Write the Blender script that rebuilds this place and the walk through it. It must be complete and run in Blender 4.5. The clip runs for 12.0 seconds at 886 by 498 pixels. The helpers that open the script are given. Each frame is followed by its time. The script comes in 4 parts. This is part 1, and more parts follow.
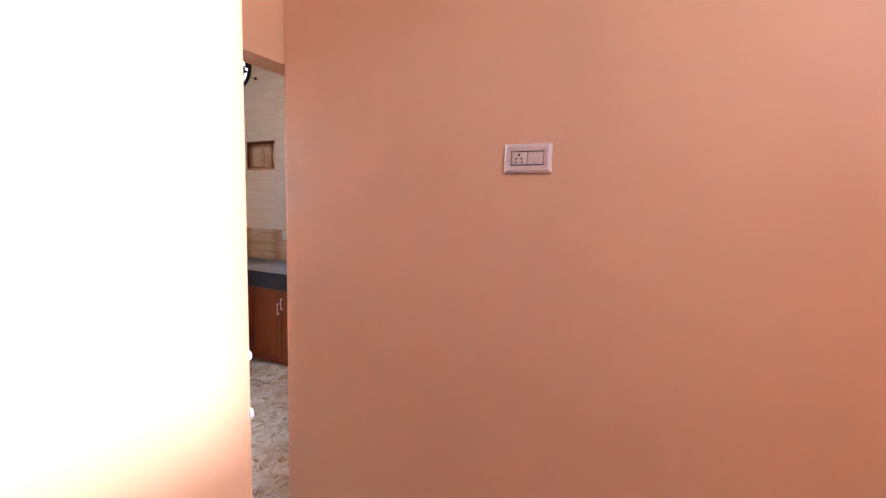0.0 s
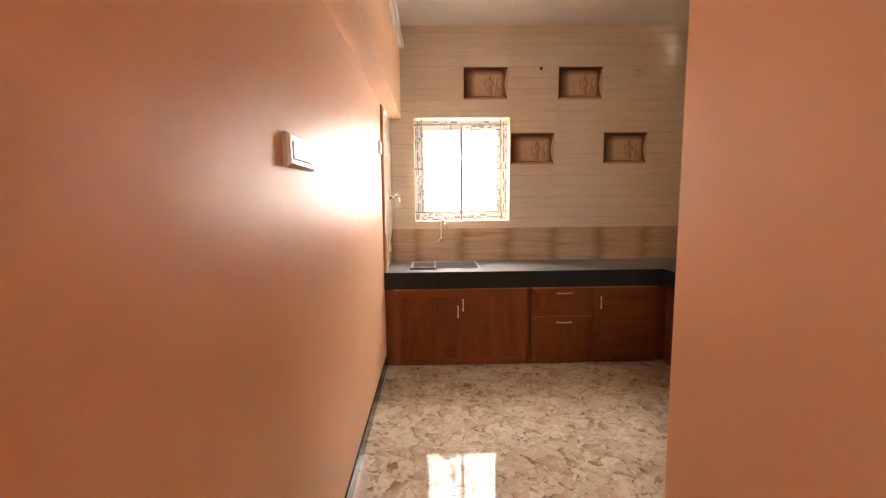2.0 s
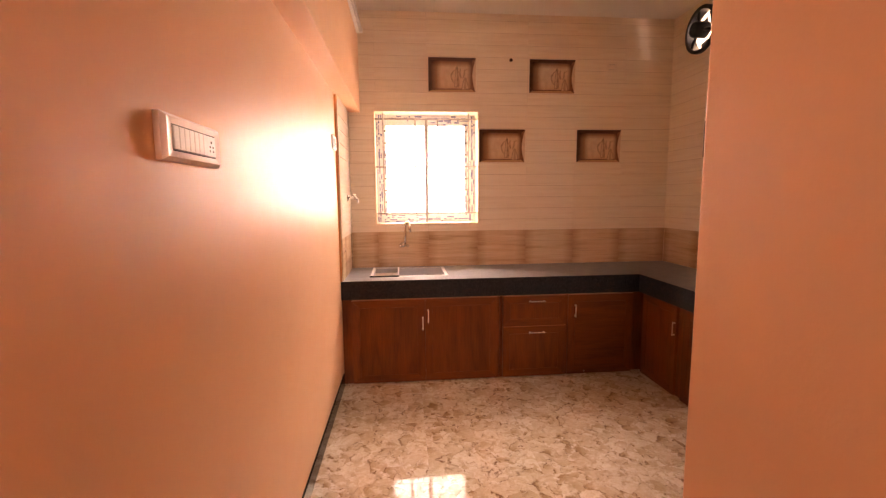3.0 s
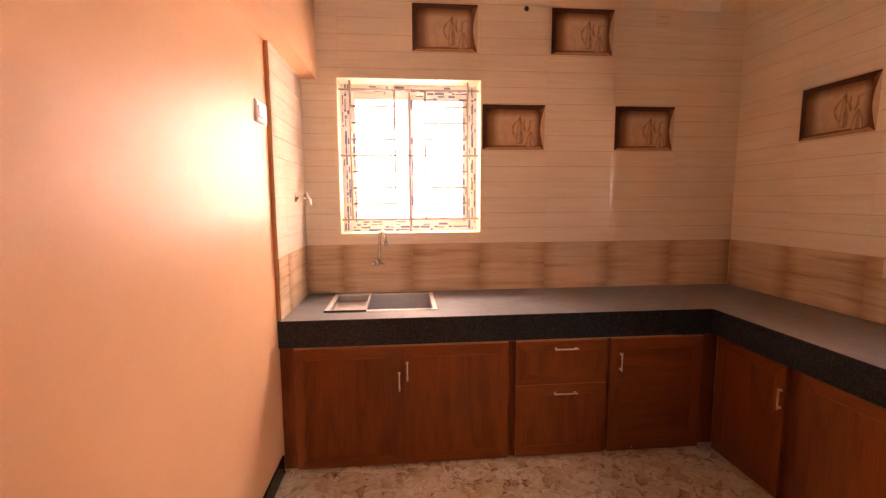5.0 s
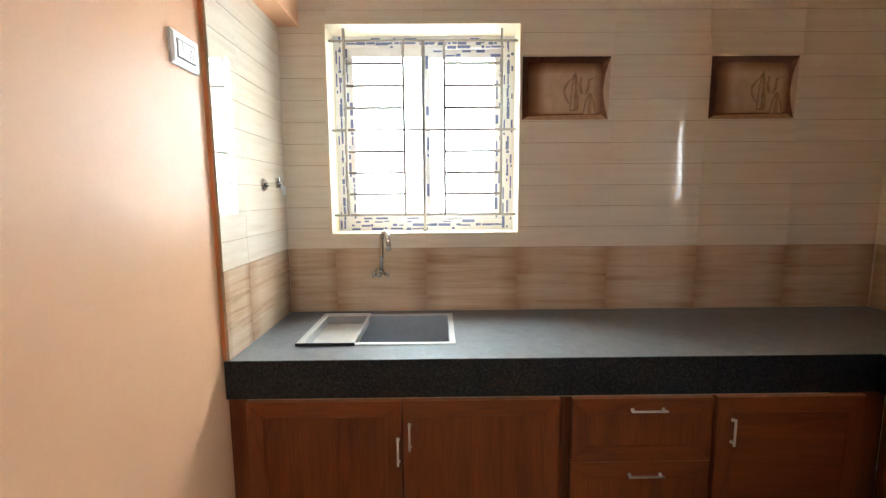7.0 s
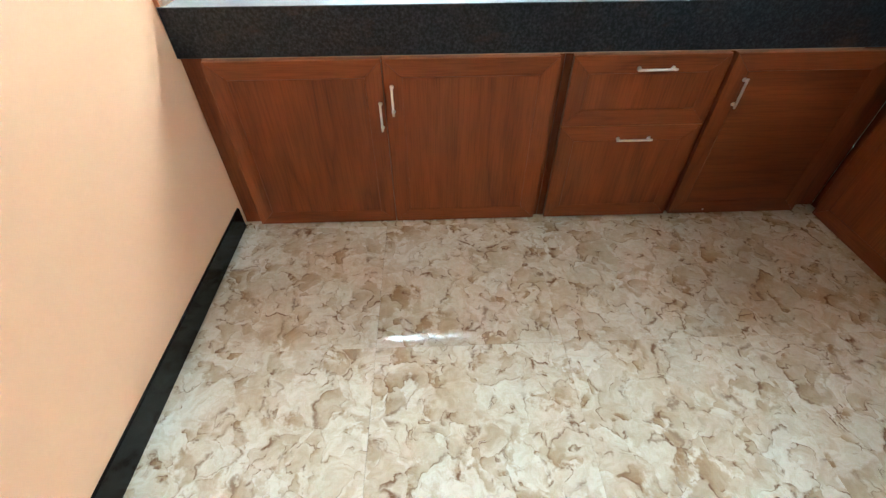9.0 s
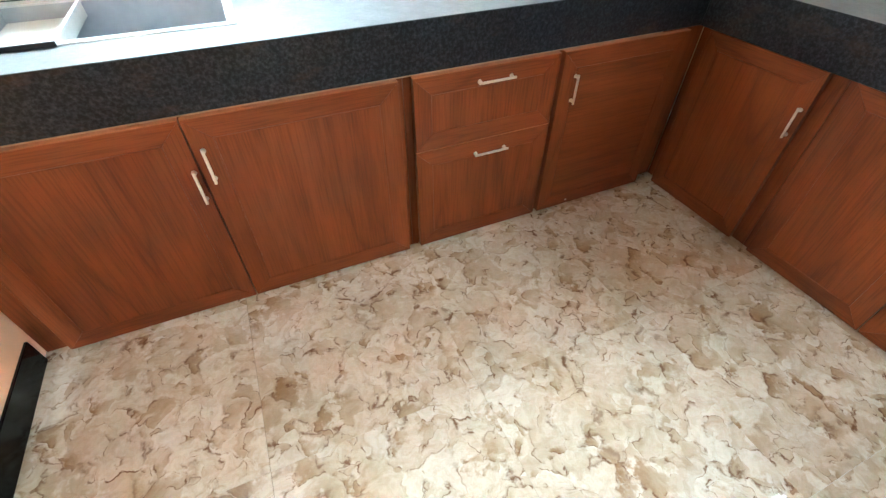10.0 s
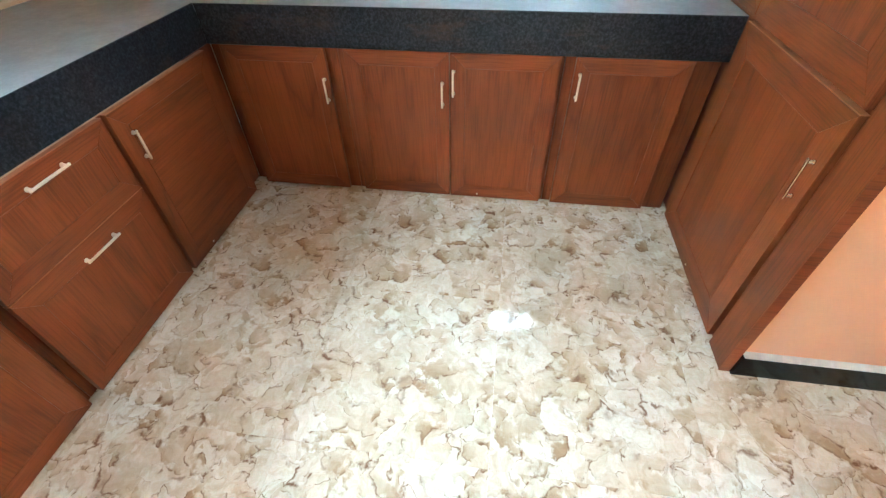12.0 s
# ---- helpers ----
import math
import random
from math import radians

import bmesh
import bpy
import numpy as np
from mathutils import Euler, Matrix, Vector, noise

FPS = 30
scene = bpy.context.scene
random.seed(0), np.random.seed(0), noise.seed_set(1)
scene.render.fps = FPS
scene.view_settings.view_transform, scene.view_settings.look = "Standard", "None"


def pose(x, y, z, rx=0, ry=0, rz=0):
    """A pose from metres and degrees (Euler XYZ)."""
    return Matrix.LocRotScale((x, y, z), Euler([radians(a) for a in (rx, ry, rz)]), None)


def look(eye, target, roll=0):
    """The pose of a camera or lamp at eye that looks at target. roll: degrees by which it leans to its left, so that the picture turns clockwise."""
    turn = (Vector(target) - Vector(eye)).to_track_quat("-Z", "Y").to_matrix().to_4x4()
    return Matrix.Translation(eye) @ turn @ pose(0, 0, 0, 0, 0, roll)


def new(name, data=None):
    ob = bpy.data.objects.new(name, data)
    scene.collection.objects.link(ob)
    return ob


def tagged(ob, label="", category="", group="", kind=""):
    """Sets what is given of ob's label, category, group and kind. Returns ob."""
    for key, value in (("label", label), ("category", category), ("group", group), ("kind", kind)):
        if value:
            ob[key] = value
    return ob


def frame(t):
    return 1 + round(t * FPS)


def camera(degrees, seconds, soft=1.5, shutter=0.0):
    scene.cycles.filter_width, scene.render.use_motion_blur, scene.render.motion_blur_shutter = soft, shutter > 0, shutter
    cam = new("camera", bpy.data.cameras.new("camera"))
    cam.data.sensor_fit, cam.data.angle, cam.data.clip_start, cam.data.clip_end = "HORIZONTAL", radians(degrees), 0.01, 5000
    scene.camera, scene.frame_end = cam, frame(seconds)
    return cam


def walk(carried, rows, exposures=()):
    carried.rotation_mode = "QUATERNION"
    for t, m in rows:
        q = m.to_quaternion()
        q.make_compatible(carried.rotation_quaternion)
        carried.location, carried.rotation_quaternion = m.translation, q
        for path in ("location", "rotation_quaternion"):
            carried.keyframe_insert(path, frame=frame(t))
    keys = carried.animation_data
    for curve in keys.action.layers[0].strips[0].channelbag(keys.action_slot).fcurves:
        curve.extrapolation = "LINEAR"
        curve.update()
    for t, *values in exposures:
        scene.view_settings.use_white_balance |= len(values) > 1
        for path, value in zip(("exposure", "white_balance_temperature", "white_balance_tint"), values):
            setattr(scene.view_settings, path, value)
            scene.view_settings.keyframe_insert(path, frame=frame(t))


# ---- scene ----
cam = camera(91.7, 12.0, soft=1.35)
PATH = [
    (0, look((-0.225, -4.568, 1.442), (1.543, -3.654, 1.242), 1.4)),
    (0.2, look((-0.135, -4.554, 1.443), (1.515, -3.441, 1.237), 1.1)),
    (0.5, look((-0.005, -4.518, 1.446), (1.422, -3.134, 1.223), 0.3)),
    (0.8, look((0.115, -4.454, 1.45), (1.281, -2.845, 1.224), -0.0)),
    (1, look((0.187, -4.424, 1.449), (1.151, -2.687, 1.219), -0.2)),
    (1.1, look((0.206, -4.402, 1.447), (1.076, -2.616, 1.221), 0.1)),
    (1.5, look((0.302, -4.329, 1.456), (0.739, -2.392, 1.219), -0.3)),
    (2, look((0.397, -4.278, 1.435), (0.445, -2.291, 1.208), -0.6)),
    (2.5, look((0.439, -4.182, 1.454), (0.534, -2.198, 1.217), -0.4)),
    (3, look((0.47, -3.964, 1.452), (0.651, -1.986, 1.218), -0.5)),
    (3.2, look((0.486, -3.872, 1.451), (0.67, -1.894, 1.214), -0.5)),
    (4.8, look((0.622, -2.984, 1.435), (0.82, -1.007, 1.214), -0.3)),
    (5, look((0.643, -2.901, 1.445), (0.823, -0.922, 1.218), -0.3)),
    (5.5, look((0.71, -2.669, 1.426), (0.731, -0.682, 1.205), -0.5)),
    (6, look((0.747, -2.476, 1.436), (0.762, -0.489, 1.212), -0.4)),
    (6.5, look((0.747, -2.276, 1.43), (0.769, -0.288, 1.207), -0.4)),
    (6.7, look((0.753, -2.211, 1.426), (0.771, -0.223, 1.208), -0.4)),
    (8.3, look((0.772, -2.109, 1.214), (0.826, -0.366, 0.235), -0.1)),
    (8.5, look((0.769, -2.127, 1.182), (0.826, -0.497, 0.024), 0.1)),
    (9, look((0.771, -2.093, 1.171), (0.819, -0.64, -0.202), -0.3)),
    (9.5, look((0.782, -2.003, 1.178), (0.915, -0.557, -0.198), -1.9)),
    (10, look((0.826, -1.849, 1.182), (1.408, -0.531, -0.205), -0.0)),
    (10.5, look((0.866, -1.733, 1.167), (1.81, -0.63, -0.208), 0.4)),
    (11, look((0.84, -1.747, 1.192), (2.044, -0.939, -0.186), -0.2)),
    (11.5, look((0.777, -1.804, 1.205), (2.156, -1.339, -0.166), -1.0)),
    (12, look((0.738, -1.864, 1.258), (2.163, -1.634, -0.127), -1.3)),
]
EXPOSURES = [
    (0.0, 2.0, 5050, 14), (0.4, 2.2, 4300, 5), (0.8, 1.85, 5300, 8), (1.2, 1.55, 6100, 3), (1.6, 1.50, 6500, 6),
    (2.2, 1.45, 7800, 24), (3.2, 1.47, 10000, 47), (4.8, 1.36, 9900, 48), (6.0, 1.33, 8700, 42), (6.4, 1.23, 7100, 22),
    (6.7, 1.18, 6000, 8), (8.3, 1.80, 5250, -16), (9.0, 2.25, 4850, -12), (10.5, 2.88, 4900, -10), (12.0, 2.95, 4500, -13),
]
walk(cam, PATH, EXPOSURES)

# ---------------------------------------------------------------- plan, metres
# x: from the painted side wall into the kitchen, y: towards the window wall, z: up
ROOM_X, CEIL = 2.995, 3.07
DOOR_X, DOOR_Y, DOOR_TOP = 1.003, -3.228, 1.965
HALL_Y, HALL_S, HALL_W = -4.306, -5.8, -3.0
WEST = -0.018
CUP_Y, CUP_X = -2.618, 1.595
TILE_W, TILE_H = 0.459, 0.310
WIN = (0.228, 1.163, 1.225, 2.225)
WIN2 = (-2.36, -1.80, 1.27, 2.20)
FAN = (-0.39, 2.835, 0.185)
COUNTER_Z, FRONT_Y, FRONT_X = 0.825, -0.667, 2.38

# ---------------------------------------------------------------- light
world = bpy.data.worlds.new("sky")
scene.world = world
world.use_nodes = True
wn = world.node_tree.nodes
sky = wn.new("ShaderNodeTexSky")
sky.sky_type = "NISHITA"
sky.sun_disc = False
sky.sun_elevation = radians(24)
sky.sun_rotation = radians(180)
wn["Background"].inputs["Strength"].default_value = 0.12
world.node_tree.links.new(sky.outputs[0], wn["Background"].inputs["Color"])


def lamp(name, kind, energy, place, color=(1, 1, 1)):
    data = bpy.data.lights.new(name, kind)
    data.energy, data.color = energy, color
    ob = new(name, data)
    ob.matrix_world = place
    return ob


# low sun from behind the hall, through an added unseen high opening, on to the wall beside the passage
sun = lamp("sun", "SUN", 2.6, look((0.0, -1.0, 0.445), (0, 0, 0)), (1.0, 0.97, 0.93))
sun.data.angle = radians(3.0)

DAY = (0.95, 0.98, 1.0)
kitchen_day = lamp("window_daylight", "AREA", 720, look((0.7, 2.1, 3.9), (0.7, 0, 1.8)), DAY)
kitchen_day.data.shape, kitchen_day.data.size, kitchen_day.data.size_y = "RECTANGLE", 4.6, 2.6
side_day = lamp("side_window_daylight", "AREA", 380, look((ROOM_X + 1.15, -2.9, 2.35), (ROOM_X, -2.08, 1.75)), DAY)
side_day.data.shape, side_day.data.size, side_day.data.size_y = "RECTANGLE", 2.4, 2.6
# added fill light in the unseen hall opening; no window is known there
hall_fill = lamp("hall_fill_light", "AREA", 9, look((-0.5, HALL_S - 0.16, 2.4), (-0.5, 0, 2.0)), (1.0, 0.98, 0.97))
hall_fill.data.shape, hall_fill.data.size, hall_fill.data.size_y = "RECTANGLE", 0.9, 1.0


# ---------------------------------------------------------------- materials
def material(name, rough=0.5, metal=0.0, color=(0.8, 0.8, 0.8)):
    m = bpy.data.materials.new(name)
    m.use_nodes = True
    b = m.node_tree.nodes["Principled BSDF"]
    b.inputs["Roughness"].default_value = rough
    b.inputs["Metallic"].default_value = metal
    b.inputs["Base Color"].default_value = (*color, 1)
    return m, m.node_tree.nodes, m.node_tree.links, b


def ramp(nodes, stops):
    r = nodes.new("ShaderNodeValToRGB")
    e = r.color_ramp.elements
    while len(e) < len(stops):
        e.new(0.5)
    for k, (p, c) in zip(e, stops):
        k.position, k.color = p, (*c, 1)
    return r


def coords(nodes, links, scale=(1, 1, 1), kind="Object"):
    t, m = nodes.new("ShaderNodeTexCoord"), nodes.new("ShaderNodeMapping")
    m.inputs["Scale"].default_value = scale
    links.new(t.outputs[kind], m.inputs["Vector"])
    return m.outputs["Vector"]


def noise_tex(nodes, links, vec, scale, detail=4, rough=0.5):
    n = nodes.new("ShaderNodeTexNoise")
    n.inputs["Scale"].default_value, n.inputs["Detail"].default_value = scale, detail
    n.inputs["Roughness"].default_value = rough
    if vec is not None:
        links.new(vec, n.inputs["Vector"])
    return n


def mixed(nodes, links, fac, a, b, blend="MIX"):
    """A colour mix; fac, a and b are sockets or values."""
    n = nodes.new("ShaderNodeMix")
    n.data_type, n.blend_type = "RGBA", blend
    for s, v in ((n.inputs[0], fac), (n.inputs[6], a), (n.inputs[7], b)):
        if isinstance(v, bpy.types.NodeSocket):
            links.new(v, s)
        else:
            s.default_value = v if isinstance(v, float) else (*v, 1)
    return n.outputs[2]


def bump(nodes, links, bsdf, height, strength, distance=0.002):
    n = nodes.new("ShaderNodeBump")
    n.inputs["Strength"].default_value, n.inputs["Distance"].default_value = strength, distance
    links.new(height, n.inputs["Height"])
    links.new(n.outputs[0], bsdf.inputs["Normal"])


def painted(name, a, b, rough, wave=0.35):
    """Rolled wall paint: faint mottling, roller stipple and an uneven plaster below."""
    m, n, l, s = material(name, rough)
    v = coords(n, l)
    big, fine, lump = noise_tex(n, l, v, 1.3, 5), noise_tex(n, l, v, 160, 2), noise_tex(n, l, v, 5.5, 3)
    r = ramp(n, [(0.3, a), (0.7, b)])
    l.new(big.outputs[0], r.inputs[0])
    l.new(r.outputs[0], s.inputs["Base Color"])
    add = n.new("ShaderNodeMath")
    add.operation = "MULTIPLY_ADD"
    l.new(lump.outputs[0], add.inputs[0])
    add.inputs[1].default_value = 9.0
    l.new(fine.outputs[0], add.inputs[2])
    bump(n, l, s, add.outputs[0], wave, 0.0012)
    rr = n.new("ShaderNodeMapRange")
    rr.inputs["To Min"].default_value, rr.inputs["To Max"].default_value = rough - 0.05, rough + 0.08
    l.new(noise_tex(n, l, v, 9, 5).outputs[0], rr.inputs[0])
    l.new(rr.outputs[0], s.inputs["Roughness"])
    return m


PEACH = painted("peach_paint", (0.74, 0.41, 0.22), (0.78, 0.445, 0.25), 0.44, 0.3)
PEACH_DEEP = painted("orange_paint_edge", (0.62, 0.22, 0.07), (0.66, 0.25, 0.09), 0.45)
CEILING = painted("ceiling_paint", (0.76, 0.72, 0.66), (0.80, 0.765, 0.71), 0.6)
REVEAL = painted("cream_plaster", (0.80, 0.66, 0.48), (0.84, 0.71, 0.54), 0.55)


def wall_tile():
    """Glazed cream tile with a faint running grain, each tile a little different."""
    m, n, l, s = material("cream_wall_tile", 0.04)
    v = coords(n, l, (1.5, 1.5, 26))
    info = n.new("ShaderNodeObjectInfo")
    add = n.new("ShaderNodeVectorMath")
    l.new(v, add.inputs[0])
    mul = n.new("ShaderNodeMath")
    mul.operation = "MULTIPLY"
    l.new(info.outputs["Random"], mul.inputs[0])
    mul.inputs[1].default_value = 40
    l.new(mul.outputs[0], add.inputs[1])
    g = noise_tex(n, l, add.outputs[0], 1.6, 5, 0.6)
    r = ramp(n, [(0.25, (0.76, 0.63, 0.48)), (0.5, (0.83, 0.71, 0.56)), (0.75, (0.86, 0.755, 0.615))])
    l.new(g.outputs[0], r.inputs[0])
    l.new(r.outputs[0], s.inputs["Base Color"])
    bump(n, l, s, noise_tex(n, l, coords(n, l), 14, 2).outputs[0], 0.02, 0.002)
    return m


def wood_tile():
    """Printed timber tile: brown bands along the tile and darker ends."""
    m, n, l, s = material("brown_wood_print_tile", 0.09)
    v = coords(n, l, (1.2, 1.2, 20))
    info = n.new("ShaderNodeObjectInfo")
    mul, add = n.new("ShaderNodeMath"), n.new("ShaderNodeVectorMath")
    mul.operation = "MULTIPLY"
    mul.inputs[1].default_value = 3
    l.new(info.outputs["Random"], mul.inputs[0])
    l.new(v, add.inputs[0])
    l.new(mul.outputs[0], add.inputs[1])
    g = noise_tex(n, l, add.outputs[0], 1.5, 7, 0.65)
    r = ramp(n, [(0.3, (0.43, 0.265, 0.15)), (0.45, (0.62, 0.43, 0.275)), (0.7, (0.73, 0.55, 0.385))])
    l.new(g.outputs[0], r.inputs[0])
    sep, t = n.new("ShaderNodeSeparateXYZ"), n.new("ShaderNodeTexCoord")
    l.new(t.outputs["Generated"], sep.inputs[0])
    ends = ramp(n, [(0.0, (0.74, 0.66, 0.60)), (0.2, (1, 1, 1)), (0.78, (1, 1, 1)), (1.0, (0.72, 0.64, 0.58))])
    l.new(sep.outputs[0], ends.inputs[0])
    l.new(mixed(n, l, 1.0, r.outputs[0], ends.outputs[0], "MULTIPLY"), s.inputs["Base Color"])
    return m


def floor_tile():
    """Polished tile printed with overlapping pale stone flakes, each shaded to one end, with rusty strokes at some edges."""
    m, n, l, s = material("polished_flake_floor", 0.035)
    v = coords(n, l)
    info, seed = n.new("ShaderNodeObjectInfo"), n.new("ShaderNodeMath")
    seed.operation = "MULTIPLY"
    l.new(info.outputs["Random"], seed.inputs[0])
    seed.inputs[1].default_value = 17.0

    def vmath(op, a, b_):
        k = n.new("ShaderNodeVectorMath")
        k.operation = op
        for q, val in zip(k.inputs, (a, b_)):
            if isinstance(val, bpy.types.NodeSocket):
                l.new(val, q)
            else:
                q.default_value = val
        return k

    def fmath(op, a, b_):
        k = n.new("ShaderNodeMath")
        k.operation = op
        for q, val in zip(k.inputs, (a, b_)):
            if isinstance(val, bpy.types.NodeSocket):
                l.new(val, q)
            else:
                q.default_value = val
        return k.outputs[0]

    def span(val, lo, hi):
        k = n.new("ShaderNodeMapRange")
        k.interpolation_type = "SMOOTHSTEP"
        l.new(val, k.inputs[0])
        k.inputs[1].default_value, k.inputs[2].default_value = lo, hi
        return k.outputs[0]

    w1_, w2_ = noise_tex(n, l, v, 7, 3), noise_tex(n, l, v, 34, 3)
    warped = vmath("ADD", vmath("ADD", v, vmath("MULTIPLY", w1_.outputs["Color"], (0.16, 0.16, 0.0)).outputs[0]).outputs[0],
                   vmath("MULTIPLY", w2_.outputs["Color"], (0.036, 0.036, 0.0)).outputs[0]).outputs[0]

    def flakes(scale, shift):
        """Colour, stroke mask and tone of one layer of flakes."""
        p, e = n.new("ShaderNodeTexVoronoi"), n.new("ShaderNodeTexVoronoi")
        w = fmath("ADD", seed.outputs[0], shift)
        for t, feature in ((p, "SMOOTH_F1"), (e, "DISTANCE_TO_EDGE")):
            t.voronoi_dimensions, t.feature = "4D", feature
            if feature == "SMOOTH_F1":
                t.inputs["Smoothness"].default_value = 0.16
            t.inputs["Scale"].default_value = scale
            l.new(warped, t.inputs["Vector"])
            l.new(w, t.inputs["W"])
        away = vmath("SUBTRACT", warped, p.outputs["Position"]).outputs[0]
        heading = vmath("SUBTRACT", p.outputs["Color"], (0.5, 0.5, 0.5)).outputs[0]
        lean = fmath("MULTIPLY", vmath("DOT_PRODUCT", away, heading).outputs["Value"], scale)
        sep = n.new("ShaderNodeSeparateColor")
        l.new(p.outputs["Color"], sep.inputs[0])
        tone = fmath("ADD", fmath("ADD", fmath("MULTIPLY", sep.outputs[0], 0.62), 0.16), fmath("MULTIPLY", lean, -0.65))
        stroke = fmath("MULTIPLY", fmath("SUBTRACT", 1.0, span(e.outputs["Distance"], 0.0, 0.075)), span(lean, -0.04, 0.12))
        return tone, stroke, sep.outputs[2]

    t1, s1, r1 = flakes(9.0, 0.0)
    t2, s2, r2 = flakes(22.0, 5.0)
    stops = [(0.0, (0.33, 0.21, 0.11)), (0.15, (0.45, 0.34, 0.22)), (0.36, (0.565, 0.465, 0.34)), (0.75, (0.675, 0.605, 0.49))]
    c1, c2 = ramp(n, stops), ramp(n, stops)
    l.new(t1, c1.inputs[0])
    l.new(t2, c2.inputs[0])
    pick = span(noise_tex(n, l, v, 11.0, 4, 0.65).outputs[0], 0.46, 0.56)
    body = mixed(n, l, pick, c1.outputs[0], c2.outputs[0])
    cloud = ramp(n, [(0.3, (0.88, 0.84, 0.78)), (0.65, (1.0, 1.0, 1.0))])
    l.new(noise_tex(n, l, v, 3.2, 4).outputs[0], cloud.inputs[0])
    body = mixed(n, l, 1.0, body, cloud.outputs[0], "MULTIPLY")
    streaks = ramp(n, [(0.35, (0.80, 0.74, 0.66)), (0.6, (1.0, 1.0, 1.0))])
    l.new(noise_tex(n, l, warped, 40, 5, 0.7).outputs[0], streaks.inputs[0])
    body = mixed(n, l, 0.85, body, streaks.outputs[0], "MULTIPLY")
    stroke = fmath("ADD", fmath("MULTIPLY", s1, fmath("SUBTRACT", 1.0, pick)), fmath("MULTIPLY", s2, pick))
    broken = fmath("MULTIPLY", span(noise_tex(n, l, v, 34, 3).outputs[0], 0.37, 0.49), span(noise_tex(n, l, v, 4.5, 3).outputs[0], 0.30, 0.46))
    ink = fmath("MULTIPLY", fmath("MULTIPLY", stroke, broken), 0.95)
    l.new(mixed(n, l, ink, body, (0.15, 0.068, 0.028)), s.inputs["Base Color"])
    bump(n, l, s, noise_tex(n, l, v, 5, 2).outputs[0], 0.012, 0.002)
    s.inputs["Specular IOR Level"].default_value = 0.2
    return m


def laminate(name, along="z"):
    """Reddish-brown wood-print board, with long cathedrals and fine pores along the grain."""
    m, n, l, s = material(name, 0.3)
    sc = (6, 6, 1.0) if along == "z" else ((1.0, 6, 6) if along == "x" else (6, 1.0, 6))
    fs = (150, 150, 5) if along == "z" else ((5, 150, 150) if along == "x" else (150, 5, 150))
    info = n.new("ShaderNodeObjectInfo")
    mul = n.new("ShaderNodeMath")
    mul.operation = "MULTIPLY"
    mul.inputs[1].default_value = 30
    l.new(info.outputs["Random"], mul.inputs[0])
    add = n.new("ShaderNodeVectorMath")
    l.new(coords(n, l, sc), add.inputs[0])
    l.new(mul.outputs[0], add.inputs[1])
    warp = noise_tex(n, l, add.outputs[0], 0.8, 3)
    wv = n.new("ShaderNodeMath")
    wv.operation = "MULTIPLY"
    wv.inputs[1].default_value = 5
    l.new(warp.outputs[0], wv.inputs[0])
    fr = n.new("ShaderNodeMath")
    fr.operation = "PINGPONG"
    fr.inputs[1].default_value = 0.5
    l.new(wv.outputs[0], fr.inputs[0])
    rings = ramp(n, [(0.0, (0.150, 0.036, 0.0080)), (0.15, (0.176, 0.043, 0.0092)), (0.5, (0.202, 0.050, 0.0105)), (1.0, (0.222, 0.057, 0.0120))])
    dbl = n.new("ShaderNodeMath")
    dbl.operation = "MULTIPLY"
    dbl.inputs[1].default_value = 2
    l.new(fr.outputs[0], dbl.inputs[0])
    l.new(dbl.outputs[0], rings.inputs[0])
    pores = noise_tex(n, l, coords(n, l, fs), 1.6, 3)
    pr = ramp(n, [(0.38, (0.62, 0.58, 0.55)), (0.55, (1, 1, 1))])
    l.new(pores.outputs[0], pr.inputs[0])
    blotch = ramp(n, [(0.30, (0.76, 0.71, 0.67)), (0.55, (1, 1, 1)), (0.72, (1.0, 1.0, 1.0))])
    l.new(noise_tex(n, l, add.outputs[0], 0.55, 4, 0.6).outputs[0], blotch.inputs[0])
    grain = mixed(n, l, 0.8, rings.outputs[0], blotch.outputs[0], "MULTIPLY")
    l.new(mixed(n, l, 0.58, grain, pr.outputs[0], "MULTIPLY"), s.inputs["Base Color"])
    s.inputs["Specular IOR Level"].default_value = 0.32
    bump(n, l, s, pores.outputs[0], 0.12, 0.0006)
    rr = n.new("ShaderNodeMapRange")
    rr.inputs["To Min"].default_value, rr.inputs["To Max"].default_value = 0.32, 0.46
    l.new(noise_tex(n, l, coords(n, l), 6, 4).outputs[0], rr.inputs[0])
    l.new(rr.outputs[0], s.inputs["Roughness"])
    return m


